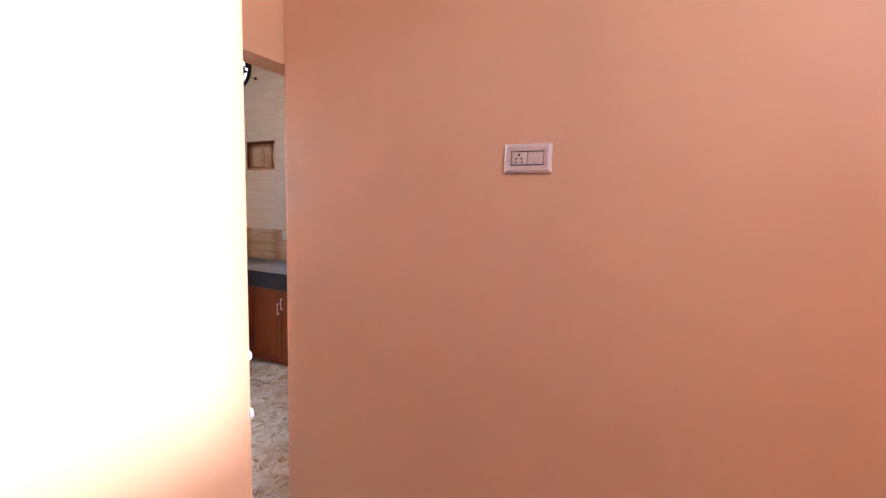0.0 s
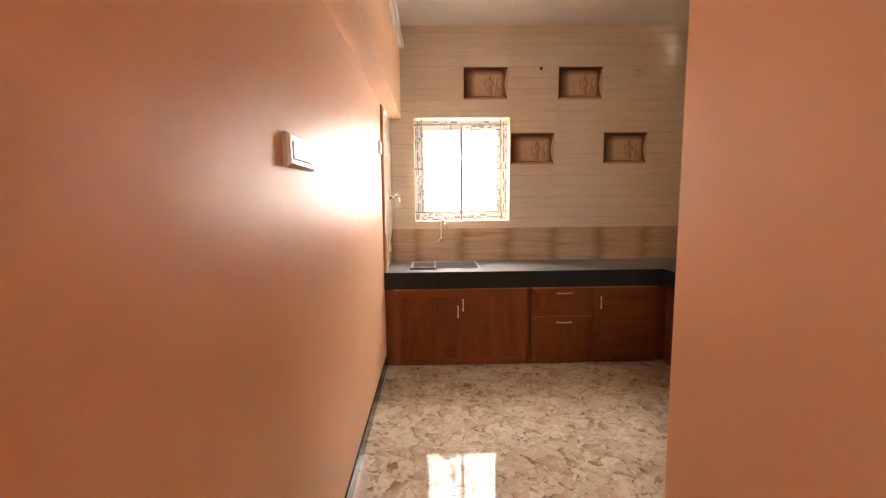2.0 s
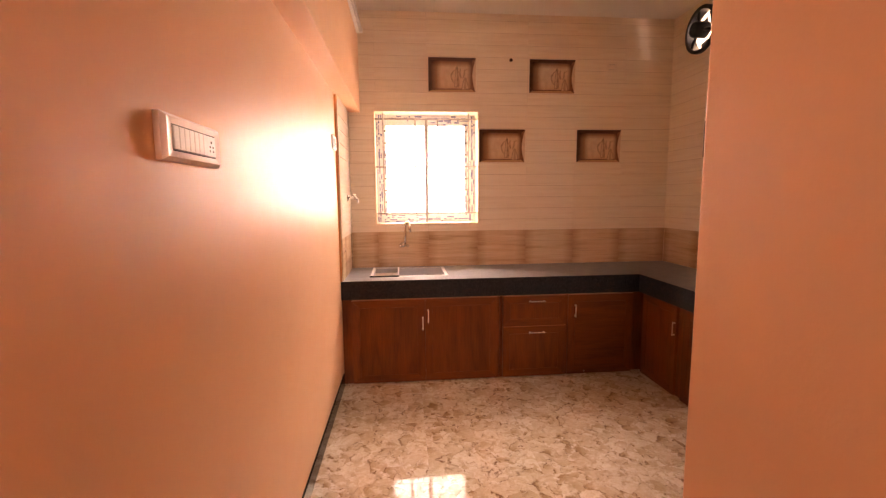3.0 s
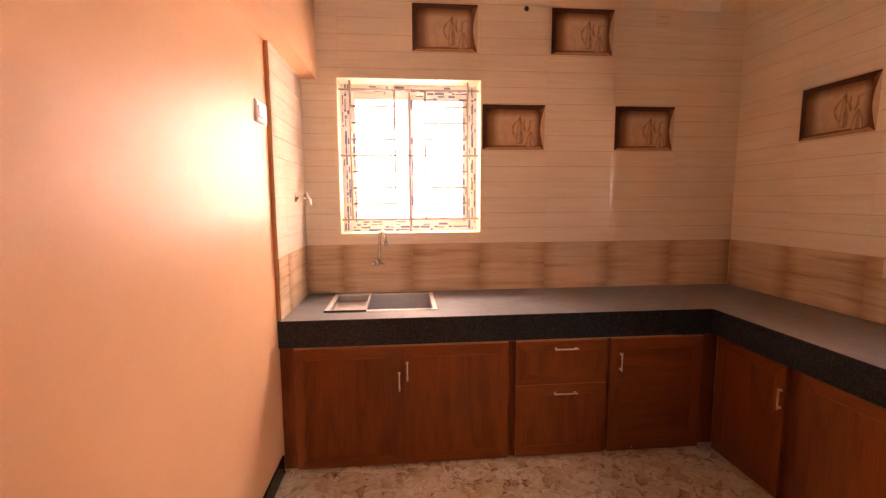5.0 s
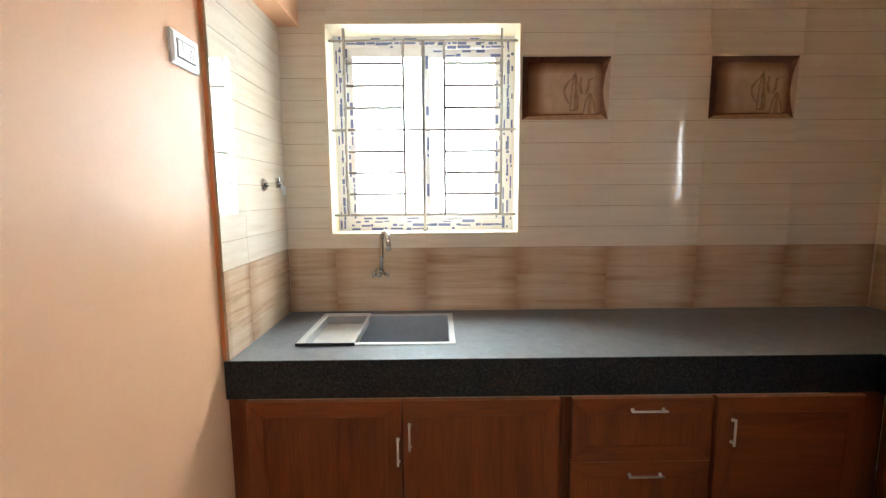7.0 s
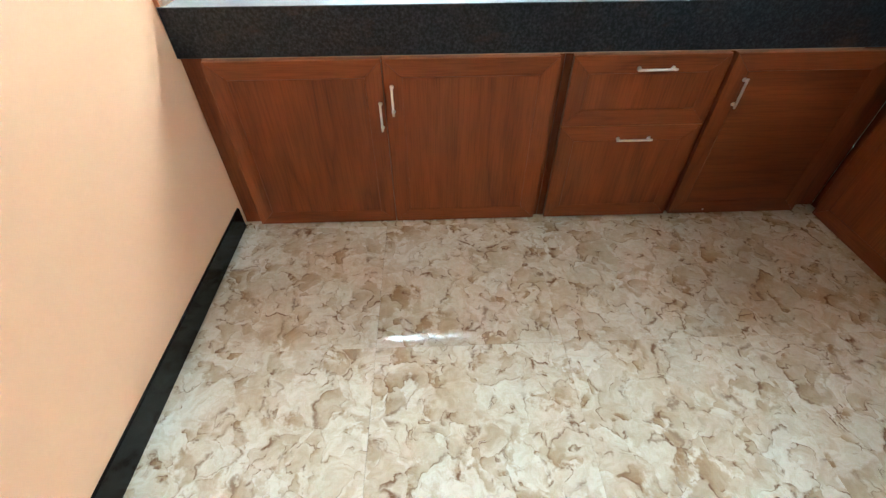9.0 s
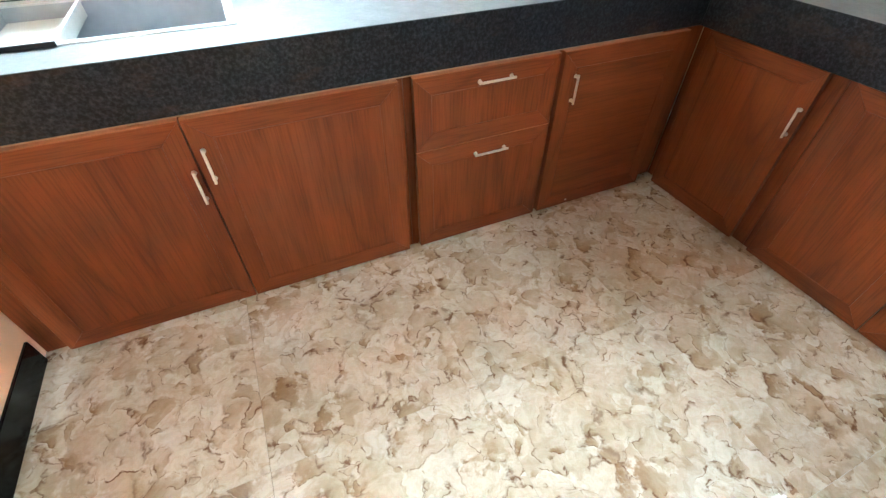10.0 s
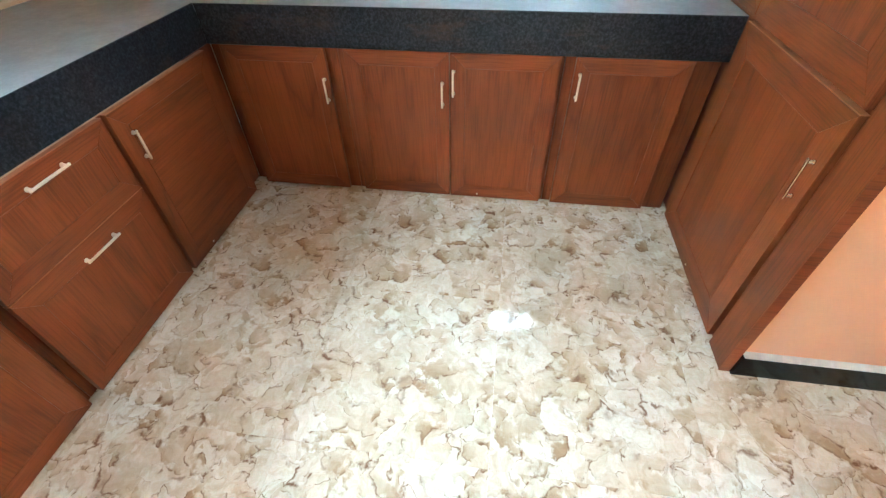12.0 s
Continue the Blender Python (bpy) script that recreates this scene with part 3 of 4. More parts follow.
def build_counter():
    c = base("worktop", 1.2, -0.3, 0, "L-shaped polished black granite worktop with a deep front edge", "worktop")
    xs, ys = [WEST + 0.002, 0.0035, SX0, SX1, FRONT_X, 2.994], [CUP_Y + 0.004, FRONT_Y, FRONT_Y + 0.001, SY0, SY1, -0.0005]

    def solid(i, j):
        if i == 0:
            return j == 1
        return i == 4 or (j >= 1 and not (i == 2 and j == 3))
    # slab in the paler granite, with the window sheen put into its colour
    part("slab", cell_slab(xs, ys, solid, COUNTER_Z - 0.03, COUNTER_Z), GRANITE_SHEEN, c)
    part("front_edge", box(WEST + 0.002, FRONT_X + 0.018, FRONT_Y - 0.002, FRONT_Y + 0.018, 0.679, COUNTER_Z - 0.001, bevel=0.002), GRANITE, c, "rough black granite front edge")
    part("adhesive_line", box(0.06, 2.2, FRONT_Y - 0.004, FRONT_Y + 0.004, 0.677, 0.6795), P_EDGE, c, "tan line of dried adhesive")
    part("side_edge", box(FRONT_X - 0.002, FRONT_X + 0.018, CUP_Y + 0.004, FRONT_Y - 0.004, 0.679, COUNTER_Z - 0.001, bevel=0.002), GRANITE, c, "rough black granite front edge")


build_counter()


def build_sink():
    s = base("kitchen_sink", 0.5, -0.3, COUNTER_Z, "stainless steel sink let into the black granite worktop", "sink")
    bm, z, d, t = bmesh.new(), COUNTER_Z, 0.19, 0.004
    a, b, c, e = SX0 + 0.004, SX1 - 0.004, SY0 + 0.004, SY1 - 0.004
    add_box(bm, a, a + t, c, e, z - d, z + 0.001)
    add_box(bm, b - t, b, c, e, z - d, z + 0.001)
    add_box(bm, a + t, b - t, c, c + t, z - d, z + 0.001)
    add_box(bm, a + t, b - t, e - t, e, z - d, z + 0.001)
    add_box(bm, a + t, b - t, c + t, e - t, z - d, z - d + t)
    part("basin", bm, SINK, s, "brushed steel basin")
    part("rim", boxes([(SX0 - 0.012, SX0 + 0.012, SY0 - 0.012, SY1 + 0.012, z, z + 0.004), (SX1 - 0.012, SX1 + 0.012, SY0 - 0.012, SY1 + 0.012, z, z + 0.004),
                       (SX0 + 0.012, SX1 - 0.012, SY0 - 0.012, SY0 + 0.012, z, z + 0.004), (SX0 + 0.012, SX1 - 0.012, SY1 - 0.012, SY1 + 0.012, z, z + 0.004)]), RIM, s, "polished steel rim")
    part("drain", tube([(0.6, -0.3, z - d + t), (0.6, -0.3, z - d + t + 0.004)], 0.045, 24), CHROME, s)
    tray = base("draining_tray", 0.31, -0.3, COUNTER_Z + 0.004, "shallow steel draining tray resting across the sink", "tray")
    z = COUNTER_Z + 0.004
    x0, x1, y0, y1 = 0.195, 0.425, SY0 - 0.014, SY1 + 0.01
    part("tray_rim", boxes([(x0, x0 + 0.010, y0, y1, z, z + 0.007), (x1 - 0.010, x1, y0, y1, z, z + 0.007), (x0 + 0.010, x1 - 0.010, y0, y0 + 0.010, z, z + 0.007), (x0 + 0.010, x1 - 0.010, y1 - 0.010, y1, z, z + 0.007)]), RIM, tray)
    part("front_lip", box(x0 - 0.002, x1 + 0.002, y0 - 0.006, y0 - 0.0005, z - 0.003, z + 0.009, bevel=0.001), BLACK, tray, "black plastic front lip")
    part("back_lip", box(x0 - 0.002, x1 + 0.002, y1 + 0.0005, y1 + 0.005, z, z + 0.009, bevel=0.001), BLACK, tray, "black plastic back lip")
    k = 0.012
    part("tray_bowl", boxes([(x0 + k, x1 - k, y0 + k, y1 - k, z - 0.045, z - 0.043), (x0 + k - 0.002, x0 + k, y0 + k, y1 - k, z - 0.045, z + 0.003), (x1 - k, x1 - k + 0.002, y0 + k, y1 - k, z - 0.045, z + 0.003),
                             (x0 + k, x1 - k, y0 + k - 0.002, y0 + k, z - 0.045, z + 0.003), (x0 + k, x1 - k, y1 - k, y1 - k + 0.002, z - 0.045, z + 0.003)]), TRAY, tray)


build_sink()


def build_faucet():
    f = base("sink_tap", 0.48, 0, 1.03, "chrome wall-mounted sink tap with a swan-neck spout", "tap")
    x, y, z = 0.480, -0.055, 1.03
    part("wall_flange", tube([(x - 0.02, 0.001, z), (x - 0.02, -0.012, z)], [0.026, 0.022], 20), CHROME, f)
    part("body", tube([(x - 0.02, -0.008, z), (x - 0.02, -0.05, z), (x - 0.012, -0.07, z + 0.004), (x, y - 0.02, z + 0.02)], [0.016, 0.019, 0.020, 0.015], 16), CHROME, f)
    part("knob", tube([(x - 0.05, -0.05, z - 0.006), (x - 0.022, -0.05, z)], [0.016, 0.010], 12), CHROME, f)
    part("knob", tube([(x + 0.012, -0.055, z - 0.002), (x + 0.035, -0.058, z - 0.004)], [0.009, 0.014], 12), CHROME, f)
    pts = [(x, y - 0.02, z + 0.015), (x + 0.004, y - 0.025, z + 0.10), (x + 0.006, y - 0.03, z + 0.17)]
    for k in range(1, 9):
        a = math.pi * k / 8
        pts.append((x + 0.006 + 0.019 * (1 - math.cos(a)), y - 0.03 - 0.030 * (1 - math.cos(a)), z + 0.17 + 0.042 * math.sin(a)))
    pts.append((pts[-1][0] + 0.004, pts[-1][1], pts[-1][2] - 0.045))
    part("spout", tube(pts, 0.0108, 12), CHROME, f)


build_faucet()


def build_bib_tap():
    f = base("wall_tap", 0.03, -0.275, 1.465, "small chrome bib tap on the tiled side wall", "tap")
    z, y = 1.463, -0.275
    part("wall_flange", tube([(0.003, y, z), (0.016, y, z)], [0.030, 0.022], 18), CHROME, f)
    part("body", tube([(0.012, y, z), (0.040, y, z), (0.058, y, z), (0.085, y, z - 0.004)], [0.010, 0.010, 0.014, 0.011], 14), CHROME, f)
    part("spout", tube([(0.076, y, z - 0.004), (0.092, y, z - 0.012), (0.094, y, z - 0.045)], [0.009, 0.009, 0.008], 12), WHITE, f, "white plastic nozzle")
    part("knob", tube([(0.068, y, z + 0.008), (0.068, y, z + 0.030)], [0.006, 0.012], 12), CHROME, f)


build_bib_tap()


# ---------------------------------------------------------------- base cabinets
def mitred_leaf(name, x0, x1, z0, z1, grain, parent, face, inset=0.058):
    """A door leaf whose front is y = face: a field board with a mitred frame and a fine bead, each piece its own part."""
    y0, d = face, 0.018
    leaf = part(name, box(x0 + 0.002, x1 - 0.002, y0 + 0.002, y0 + d, z0 + 0.002, z1 - 0.002), grain, parent)
    q = inset
    o, i = [(x0, z0), (x1, z0), (x1, z1), (x0, z1)], [(x0 + q, z0 + q), (x1 - q, z0 + q), (x1 - q, z1 - q), (x0 + q, z1 - q)]
    for k, (piece, mat) in enumerate((("rail", WOOD_X), ("stile", WOOD), ("rail", WOOD_X), ("stile", WOOD))):
        j = (k + 1) % 4
        ox, oz = o[k], o[j]
        shrink = 0.0004
        pts = [o[k], o[j], i[j], i[k]]
        mx, mz = sum(p[0] for p in pts) / 4, sum(p[1] for p in pts) / 4
        pts = [(x - shrink * (1 if x > mx else -1), z - shrink * (1 if z > mz else -1)) for x, z in pts]
        bm = slab(pts, "y", y0, y0 + 0.0195)
        bmesh.ops.bevel(bm, geom=bm.edges[:], offset=0.0007, segments=1, affect="EDGES")
        part(piece, bm, mat, leaf)
    part("edge_band", box(x0, x1, y0 + 0.0008, y0 + 0.0205, z1 + 0.0002, z1 + 0.0022), WOOD_EDGE, leaf, "orange-brown edge band")
    b = 0.003
    part("bead", boxes([(i[0][0], i[1][0], y0 - 0.0006, y0 + 0.003, i[0][1], i[0][1] + b), (i[0][0], i[1][0], y0 - 0.0006, y0 + 0.003, i[2][1] - b, i[2][1]),
                        (i[0][0], i[0][0] + b, y0 - 0.0006, y0 + 0.003, i[0][1] + b, i[2][1] - b), (i[1][0] - b, i[1][0], y0 - 0.0006, y0 + 0.003, i[0][1] + b, i[2][1] - b)]), WOOD, leaf)
    return leaf


def handle_mesh(length, upright=True):
    """A slim straight bar handle on two round feet, in front of y = 0, centred at the origin."""
    h, bm, w = length / 2 - 0.003, bmesh.new(), 0.0040
    if upright:
        add_box(bm, -w, w, -0.019, -0.013, -h - 0.006, h + 0.006, bevel=0.0018, seg=2)
    else:
        add_box(bm, -h - 0.006, h + 0.006, -0.019, -0.013, -w, w, bevel=0.0018, seg=2)
    for u in (-h + 0.004, h - 0.004):
        at = (lambda y: (0, y, u)) if upright else (lambda y: (u, y, 0))
        add_tube(bm, [at(0.0), at(-0.003), at(-0.006), at(-0.014)], [0.0075, 0.0065, 0.0048, 0.0048], 10)
    return bm


def cabinet(label, x0, x1, leaves, m, filler=None):
    """A base unit; leaves: (name, x0, x1, z0, z1, grain, handle (x, z, length, upright)). Built facing -y and set by m."""
    c = new("base_cabinet")
    c.empty_display_size = 0.05
    tagged(c, label, "cabinet", "base cabinets under the worktop")
    part("face_frame", box(x0, x1, 0.032, 0.044, 0.002, 0.677), WOOD, c)
    for a, b in ((x0, x0 + 0.010), (x1 - 0.016, x1)):
        part("side_panel", box(a, b, 0.044, 0.5, 0.002, 0.677), WOOD, c)
    if filler:
        part("corner_filler", box(filler[0], filler[1], 0.052, 0.064, 0.002, 0.677), WOOD, c)
    part("hinge_rail", box(leaves[0][1] + 0.02, leaves[-1][2] - 0.02, 0.0195, 0.032, 0.60, 0.66), WOOD_X, c)
    part("hinge_rail", box(leaves[0][1] + 0.02, leaves[-1][2] - 0.02, 0.0195, 0.032, 0.03, 0.09), WOOD_X, c)
    for name, a, b, z0, z1, grain, (hx, hz, hl, up) in leaves:
        leaf = mitred_leaf(name, a, b, z0, z1, grain, c, 0.0)
        hd = part("handle", handle_mesh(hl, up), SATIN, leaf, "slim satin steel bar handle")
        hd.location = (hx, 0, hz)
    c.matrix_basis = m
    return c


north = pose(0, -0.684, 0)
cabinet("wide brown wood-grain base cabinet with two closed doors", WEST + 0.003, 1.222, [
    ("door", 0.060, 0.622, 0.012, 0.672, WOOD, (0.607, 0.483, 0.100, True)),
    ("door", 0.626, 1.200, 0.012, 0.672, WOOD, (0.650, 0.540, 0.100, True))], north)
cabinet("brown wood-grain drawer unit with two closed drawers", 1.224, 1.770, [
    ("drawer_front", 1.245, 1.762, 0.428, 0.672, WOOD, (1.522, 0.630, 0.128, False)),
    ("drawer_front", 1.245, 1.762, 0.012, 0.424, WOOD, (1.522, 0.375, 0.128, False))], north)
cabinet("brown wood-grain base cabinet with one closed door, grain running across", 1.772, 2.335, [
    ("door", 1.780, 2.325, 0.012, 0.672, WOOD_X, (1.838, 0.543, 0.100, True))], north, (2.335, 2.449))
east = Matrix.Translation((2.398, 0, 0)) @ Matrix.Rotation(radians(-90), 4, "Z")
cabinet("brown wood-grain corner base cabinet with one closed door", 0.700, 1.186, [
    ("door", 0.705, 1.141, 0.012, 0.672, WOOD, (1.122, 0.505, 0.100, True))], east, (0.635, 0.700))
cabinet("wide brown wood-grain base cabinet with two closed doors", 1.188, 2.068, [
    ("door", 1.219, 1.636, 0.012, 0.672, WOOD, (1.608, 0.510, 0.100, True)),
    ("door", 1.640, 2.054, 0.012, 0.672, WOOD, (1.652, 0.558, 0.100, True))], east)
cabinet("brown wood-grain base cabinet with one closed door beside the tall cupboard", 2.070, 2.612, [
    ("door", 2.106, 2.515, 0.012, 0.672, WOOD, (2.128, 0.565, 0.100, True))], east)


for x, y, z, d in ((1.925, -0.684, 0.032, (0, -1, 0)), (2.398, -1.765, 0.030, (-1, 0, 0)), (2.03, CUP_Y + 0.004, 0.036, (0, 1, 0))):
    cap = base("screw_cap", x, y, z, "tiny white screw cap on a cabinet door", "screw cap", "screw caps")
    part("cap", tube([(x, y, z), (x + d[0] * 0.002, y + d[1] * 0.002, z)], 0.004, 8), CEMENT, cap)


def build_cupboard():
    c = base("tall_cupboard", 2.2, CUP_Y, 0, "tall brown wood-grain cupboard with closed doors in a wall recess", "cupboard")
    y = CUP_Y
    top = 2.1
    part("face_frame", box(CUP_X + 0.101, 2.99, y - 0.032, y - 0.020, 0.002, top), WOOD, c)
    part("side_panel", box(2.97, 2.99, y - 0.5, y - 0.032, 0.002, top), WOOD, c)
    part("top_panel", box(CUP_X + 0.101, 2.97, y - 0.5, y - 0.032, top - 0.02, top), WOOD, c)
    part("stile", box(CUP_X - 0.006, CUP_X + 0.100, y - 0.029, y + 0.000, 0.002, top, bevel=0.002), WOOD, c)
    part("edge_strip", box(CUP_X - 0.010, CUP_X - 0.006, y - 0.031, y + 0.001, 0.002, top), WOOD_Y, c)

    def leaf(name, x0, x1, z0, z1, hx, hz):
        d = mitred_leaf(name, -x1, -x0, z0, z1, WOOD, None, 0.0, 0.085)
        d.parent = c
        d.matrix_parent_inverse = c.matrix_basis.inverted()
        d.matrix_basis = Matrix.Translation((0, y + 0.004, 0)) @ Matrix.Rotation(math.pi, 4, "Z")
        bm2 = handle_mesh(0.115, True)
        bmesh.ops.translate(bm2, verts=bm2.verts, vec=(-hx, 0, hz))
        hd = part("handle", bm2, CHROME, None, "chrome bar handle")
        hd.parent = d
    leaf("door", 1.715, 2.372, 0.014, 0.812, 1.752, 0.625)
    leaf("door", 1.715, 2.345, 0.826, 2.08, 1.752, 1.10)
    leaf("door", 2.349, 2.965, 0.836, 2.08, 2.93, 1.10)


build_cupboard()


# ---------------------------------------------------------------- electric fittings
def plate(name, label, w, h, deep, cells, m, mats=None):
    """A modular wall plate, front towards -y, centred at the origin; cells: (kind, x0, x1)."""
    p = new(name)
    p.empty_display_size = 0.03
    tagged(p, label, "switch plate")
    bm, b = bmesh.new(), 0.018
    ih = h / 2 - 0.021
    ix0, ix1 = cells[0][1] - 0.002, cells[-1][2] + 0.002
    o = [(-w / 2, -h / 2), (w / 2, -h / 2), (w / 2, h / 2), (-w / 2, h / 2)]
    q = [(-w / 2 + 0.008, -h / 2 + 0.008), (w / 2 - 0.008, -h / 2 + 0.008), (w / 2 - 0.008, h / 2 - 0.008), (-w / 2 + 0.008, h / 2 - 0.008)]
    i = [(ix0, -ih), (ix1, -ih), (ix1, ih), (ix0, ih)]
    rings = [[bm.verts.new((u, y, v)) for u, v in r] for r, y in ((o, 0.0), (o, -deep * 0.55), (q, -deep), (i, -deep * 0.9), (i, -0.002))]
    for a, c in zip(rings, rings[1:]):
        for k in range(4):
            bm.faces.new((a[k], a[(k + 1) % 4], c[(k + 1) % 4], c[k]))
    bm.faces.new(rings[-1])
    bmesh.ops.recalc_face_normals(bm, faces=bm.faces)
    frame_mat, cell_mat = mats or (WHITE, SWITCH)
    part("cover_frame", bm, frame_mat, p)
    for z in (ih - 0.0022, -ih + 0.0002):
        part("shadow_gap", box(ix0, ix1, -deep * 0.86, -deep * 0.84, z, z + 0.002), DARK, p)
    for kind, a, c in cells:
        if kind == "switch":
            part("switch", box(a + 0.0006, c - 0.0006, -deep - 0.002, -0.003, -ih + 0.003, ih - 0.003, bevel=0.0015), cell_mat, p)
        elif kind == "blank":
            part("blank", box(a + 0.001, c - 0.001, -deep, -0.003, -ih + 0.003, ih - 0.003, bevel=0.001), cell_mat, p)
        else:
            s = part("socket", box(a + 0.001, c - 0.001, -deep, -0.003, -ih + 0.003, ih - 0.003, bevel=0.001), cell_mat, p)
            k = (a + c) / 2
            for dx, dz, r in ((0, 0.010, 0.0034), (-0.008, -0.001, 0.0026), (0.008, -0.001, 0.0026), (-0.009, -0.011, 0.0026), (0.009, -0.011, 0.0026)):
                part("pin_hole", tube([(k + dx, -deep - 0.0006, dz), (k + dx, -deep + 0.001, dz)], r, 10), DARK, s)
    p.matrix_basis = m
    return p


west_face = Matrix.Rotation(radians(90), 4, "Z")
east_face = Matrix.Rotation(radians(-90), 4, "Z")
plate("socket_plate", "white socket and switch plate on the peach passage wall", 0.138, 0.083, 0.012,
      [("socket", -0.047, 0.0), ("blank", 0.002, 0.047)], Matrix.Translation((DOOR_X - 0.0005, -4.202, 1.583)) @ east_face, (IVORY, IVORY))
cells = [("switch", -0.100 + 0.0218 * k, -0.100 + 0.0218 * (k + 1)) for k in range(7)] + [("socket", 0.0538, 0.100)]
plate("switch_plate", "wide white switch plate with rocker switches and socket", 0.262, 0.097, 0.022, cells, Matrix.Translation((WEST + 0.0005, -2.915, 1.582)) @ west_face, (IVORY, SWITCH))
plate("switch_plate", "small white switch plate beside the tiled wall end", 0.145, 0.098, 0.014,
      [("switch", -0.048, -0.024), ("switch", -0.024, 0.0), ("socket", 0.0, 0.048)], Matrix.Translation((WEST + 0.0005, -0.774, 1.852)) @ west_face)
plate("socket_plate", "white socket plate on the tiled wall above the worktop", 0.210, 0.088, 0.012,
      [("switch", -0.075, -0.053), ("switch", -0.053, -0.031), ("socket", -0.031, 0.022), ("socket", 0.024, 0.075)], Matrix.Translation((ROOM_X + 0.0005, -1.12, 1.095)) @ east_face)
plate("blank_plate", "cream blank box cover on the tiled wall", 0.092, 0.088, 0.008, [("blank", -0.024, 0.024)], pose(2.405, 0.0005, 2.635), (CREAM, CREAM))

part_hole = base("wall_pipe", 1.462, 0, 2.68, "dark open conduit pipe end in the tiled wall", "pipe")
bm = bmesh.new()
add_tube(bm, [(1.462, 0.004, 2.68), (1.462, -0.004, 2.68)], 0.016, 16)
part("pipe_ring", bm, P_MID, part_hole)
part("pipe_hole", tube([(1.462, -0.0035, 2.68), (1.462, -0.005, 2.68)], 0.012, 16), DARK, part_hole)


def build_tube_light():
    t = base("tube_light", 0.105, -0.7, 2.86, "white tube light batten on the beam, switched off", "light")
    part("batten", box(0.105, 0.128, -1.32, -0.085, 2.845, 2.885, bevel=0.003, seg=2), WHITE, t)
    part("tube", tube([(0.141, -1.30, 2.865), (0.141, -0.105, 2.865)], 0.013, 14), SWITCH, t, "white glass tube")
    for y in (-1.32, -0.107):
        part("end_cap", box(0.124, 0.157, y, y + 0.022, 2.847, 2.883, bevel=0.003), WHITE, t)


build_tube_light()


def build_fan():
    f = base("exhaust_fan", ROOM_X, fy, fz, "black round exhaust fan in the wall opening, at rest", "fan")
    n = 40

    def hoop(x, r0, r1, depth):
        bm, rings = bmesh.new(), []
        for xx, r in ((x, r0), (x, r1), (x - depth, r1), (x - depth, r0)):
            rings.append([bm.verts.new((xx, fy + r * math.cos(2 * math.pi * k / n), fz + r * math.sin(2 * math.pi * k / n))) for k in range(n)])
        for a, b in zip(rings, rings[1:] + rings[:1]):
            for k in range(n):
                bm.faces.new((a[k], a[(k + 1) % n], b[(k + 1) % n], b[k]))
        bmesh.ops.recalc_face_normals(bm, faces=bm.faces)
        return bm
    part("ring", hoop(ROOM_X + 0.06, fr - 0.026, fr + 0.004, 0.085), BLACK, f)
    part("motor", tube([(ROOM_X - 0.085, fy, fz), (ROOM_X - 0.078, fy, fz), (ROOM_X + 0.03, fy, fz), (ROOM_X + 0.05, fy, fz)], [0.045, 0.062, 0.066, 0.04], 20), BLACK, f)
    for k in range(3):
        a = radians(75 + 120 * k)
        d = Vector((0, math.cos(a), math.sin(a)))
        bm = bmesh.new()
        add_tube(bm, [Vector((ROOM_X - 0.02, fy, fz)) + d * 0.04, Vector((ROOM_X - 0.02, fy, fz)) + d * 0.12, Vector((ROOM_X - 0.005, fy, fz)) + d * (fr - 0.01)], 0.014, 8)
        part("bracket", bm, BLACK, f)
    for k in range(4):
        bm = bmesh.new()
        a0 = radians(30 + 90 * k)
        grid = []
        for i in range(6):
            r = 0.045 + (fr - 0.03 - 0.045) * i / 5
            row = []
            for j in range(6):
                a = a0 + radians(-34 + 68 * j / 5) * (0.55 + 0.45 * i / 5)
                row.append(bm.verts.new((ROOM_X + 0.075 + 0.03 * (j / 5 - 0.5), fy + r * math.cos(a), fz + r * math.sin(a))))
            grid.append(row)
        for i in range(5):
            for j in range(5):
                bm.faces.new((grid[i][j], grid[i + 1][j], grid[i + 1][j + 1], grid[i][j + 1]))
        bmesh.ops.solidify(bm, geom=bm.faces[:], thickness=0.002)
        part("blade", bm, BLACK, f)
    part("cable", tube([(ROOM_X - 0.002, fy - 0.18, fz - 0.09), (ROOM_X - 0.010, fy - 0.22, fz - 0.108), (ROOM_X - 0.008, fy - 0.255, fz - 0.118)], 0.003, 6), BLACK, f)
    part("plug", box(ROOM_X - 0.02, ROOM_X - 0.001, fy - 0.275, fy - 0.25, fz - 0.132, fz - 0.106, bevel=0.003), P_DARK, f)


build_fan()


# ---------------------------------------------------------------- wall and floor tiles, each its own piece
def tile_bm(rects, u_c, v_c):
    """One tile about its centre, front towards -y at y = 0: a bed and three glazed strips with grooves between them."""
    bm = bmesh.new()
    third = TILE_H / 3
    v_lo = v_c - TILE_H / 2
    for u0, u1, v0, v1 in rects:
        add_box(bm, u0 - u_c, u1 - u_c, 0.0022, 0.009, v0 - v_c, v1 - v_c)
        bm.faces.ensure_lookup_table()
        for f in bm.faces[-6:]:
            f.material_index = 1
        for k in range(3):
            a, b = (v0 + 0.001 if k == 0 and v0 < v_lo - 0.001 else max(v0, v_lo + k * third + 0.0013)), min(v1, v_lo + (k + 1) * third - 0.0013)
            if b - a > 0.004:
                add_box(bm, u0 - u_c + 0.0002, u1 - u_c - 0.0002, 0.0, 0.0022, a - v_c, b - v_c)
        bm.faces.ensure_lookup_table()
    return bm


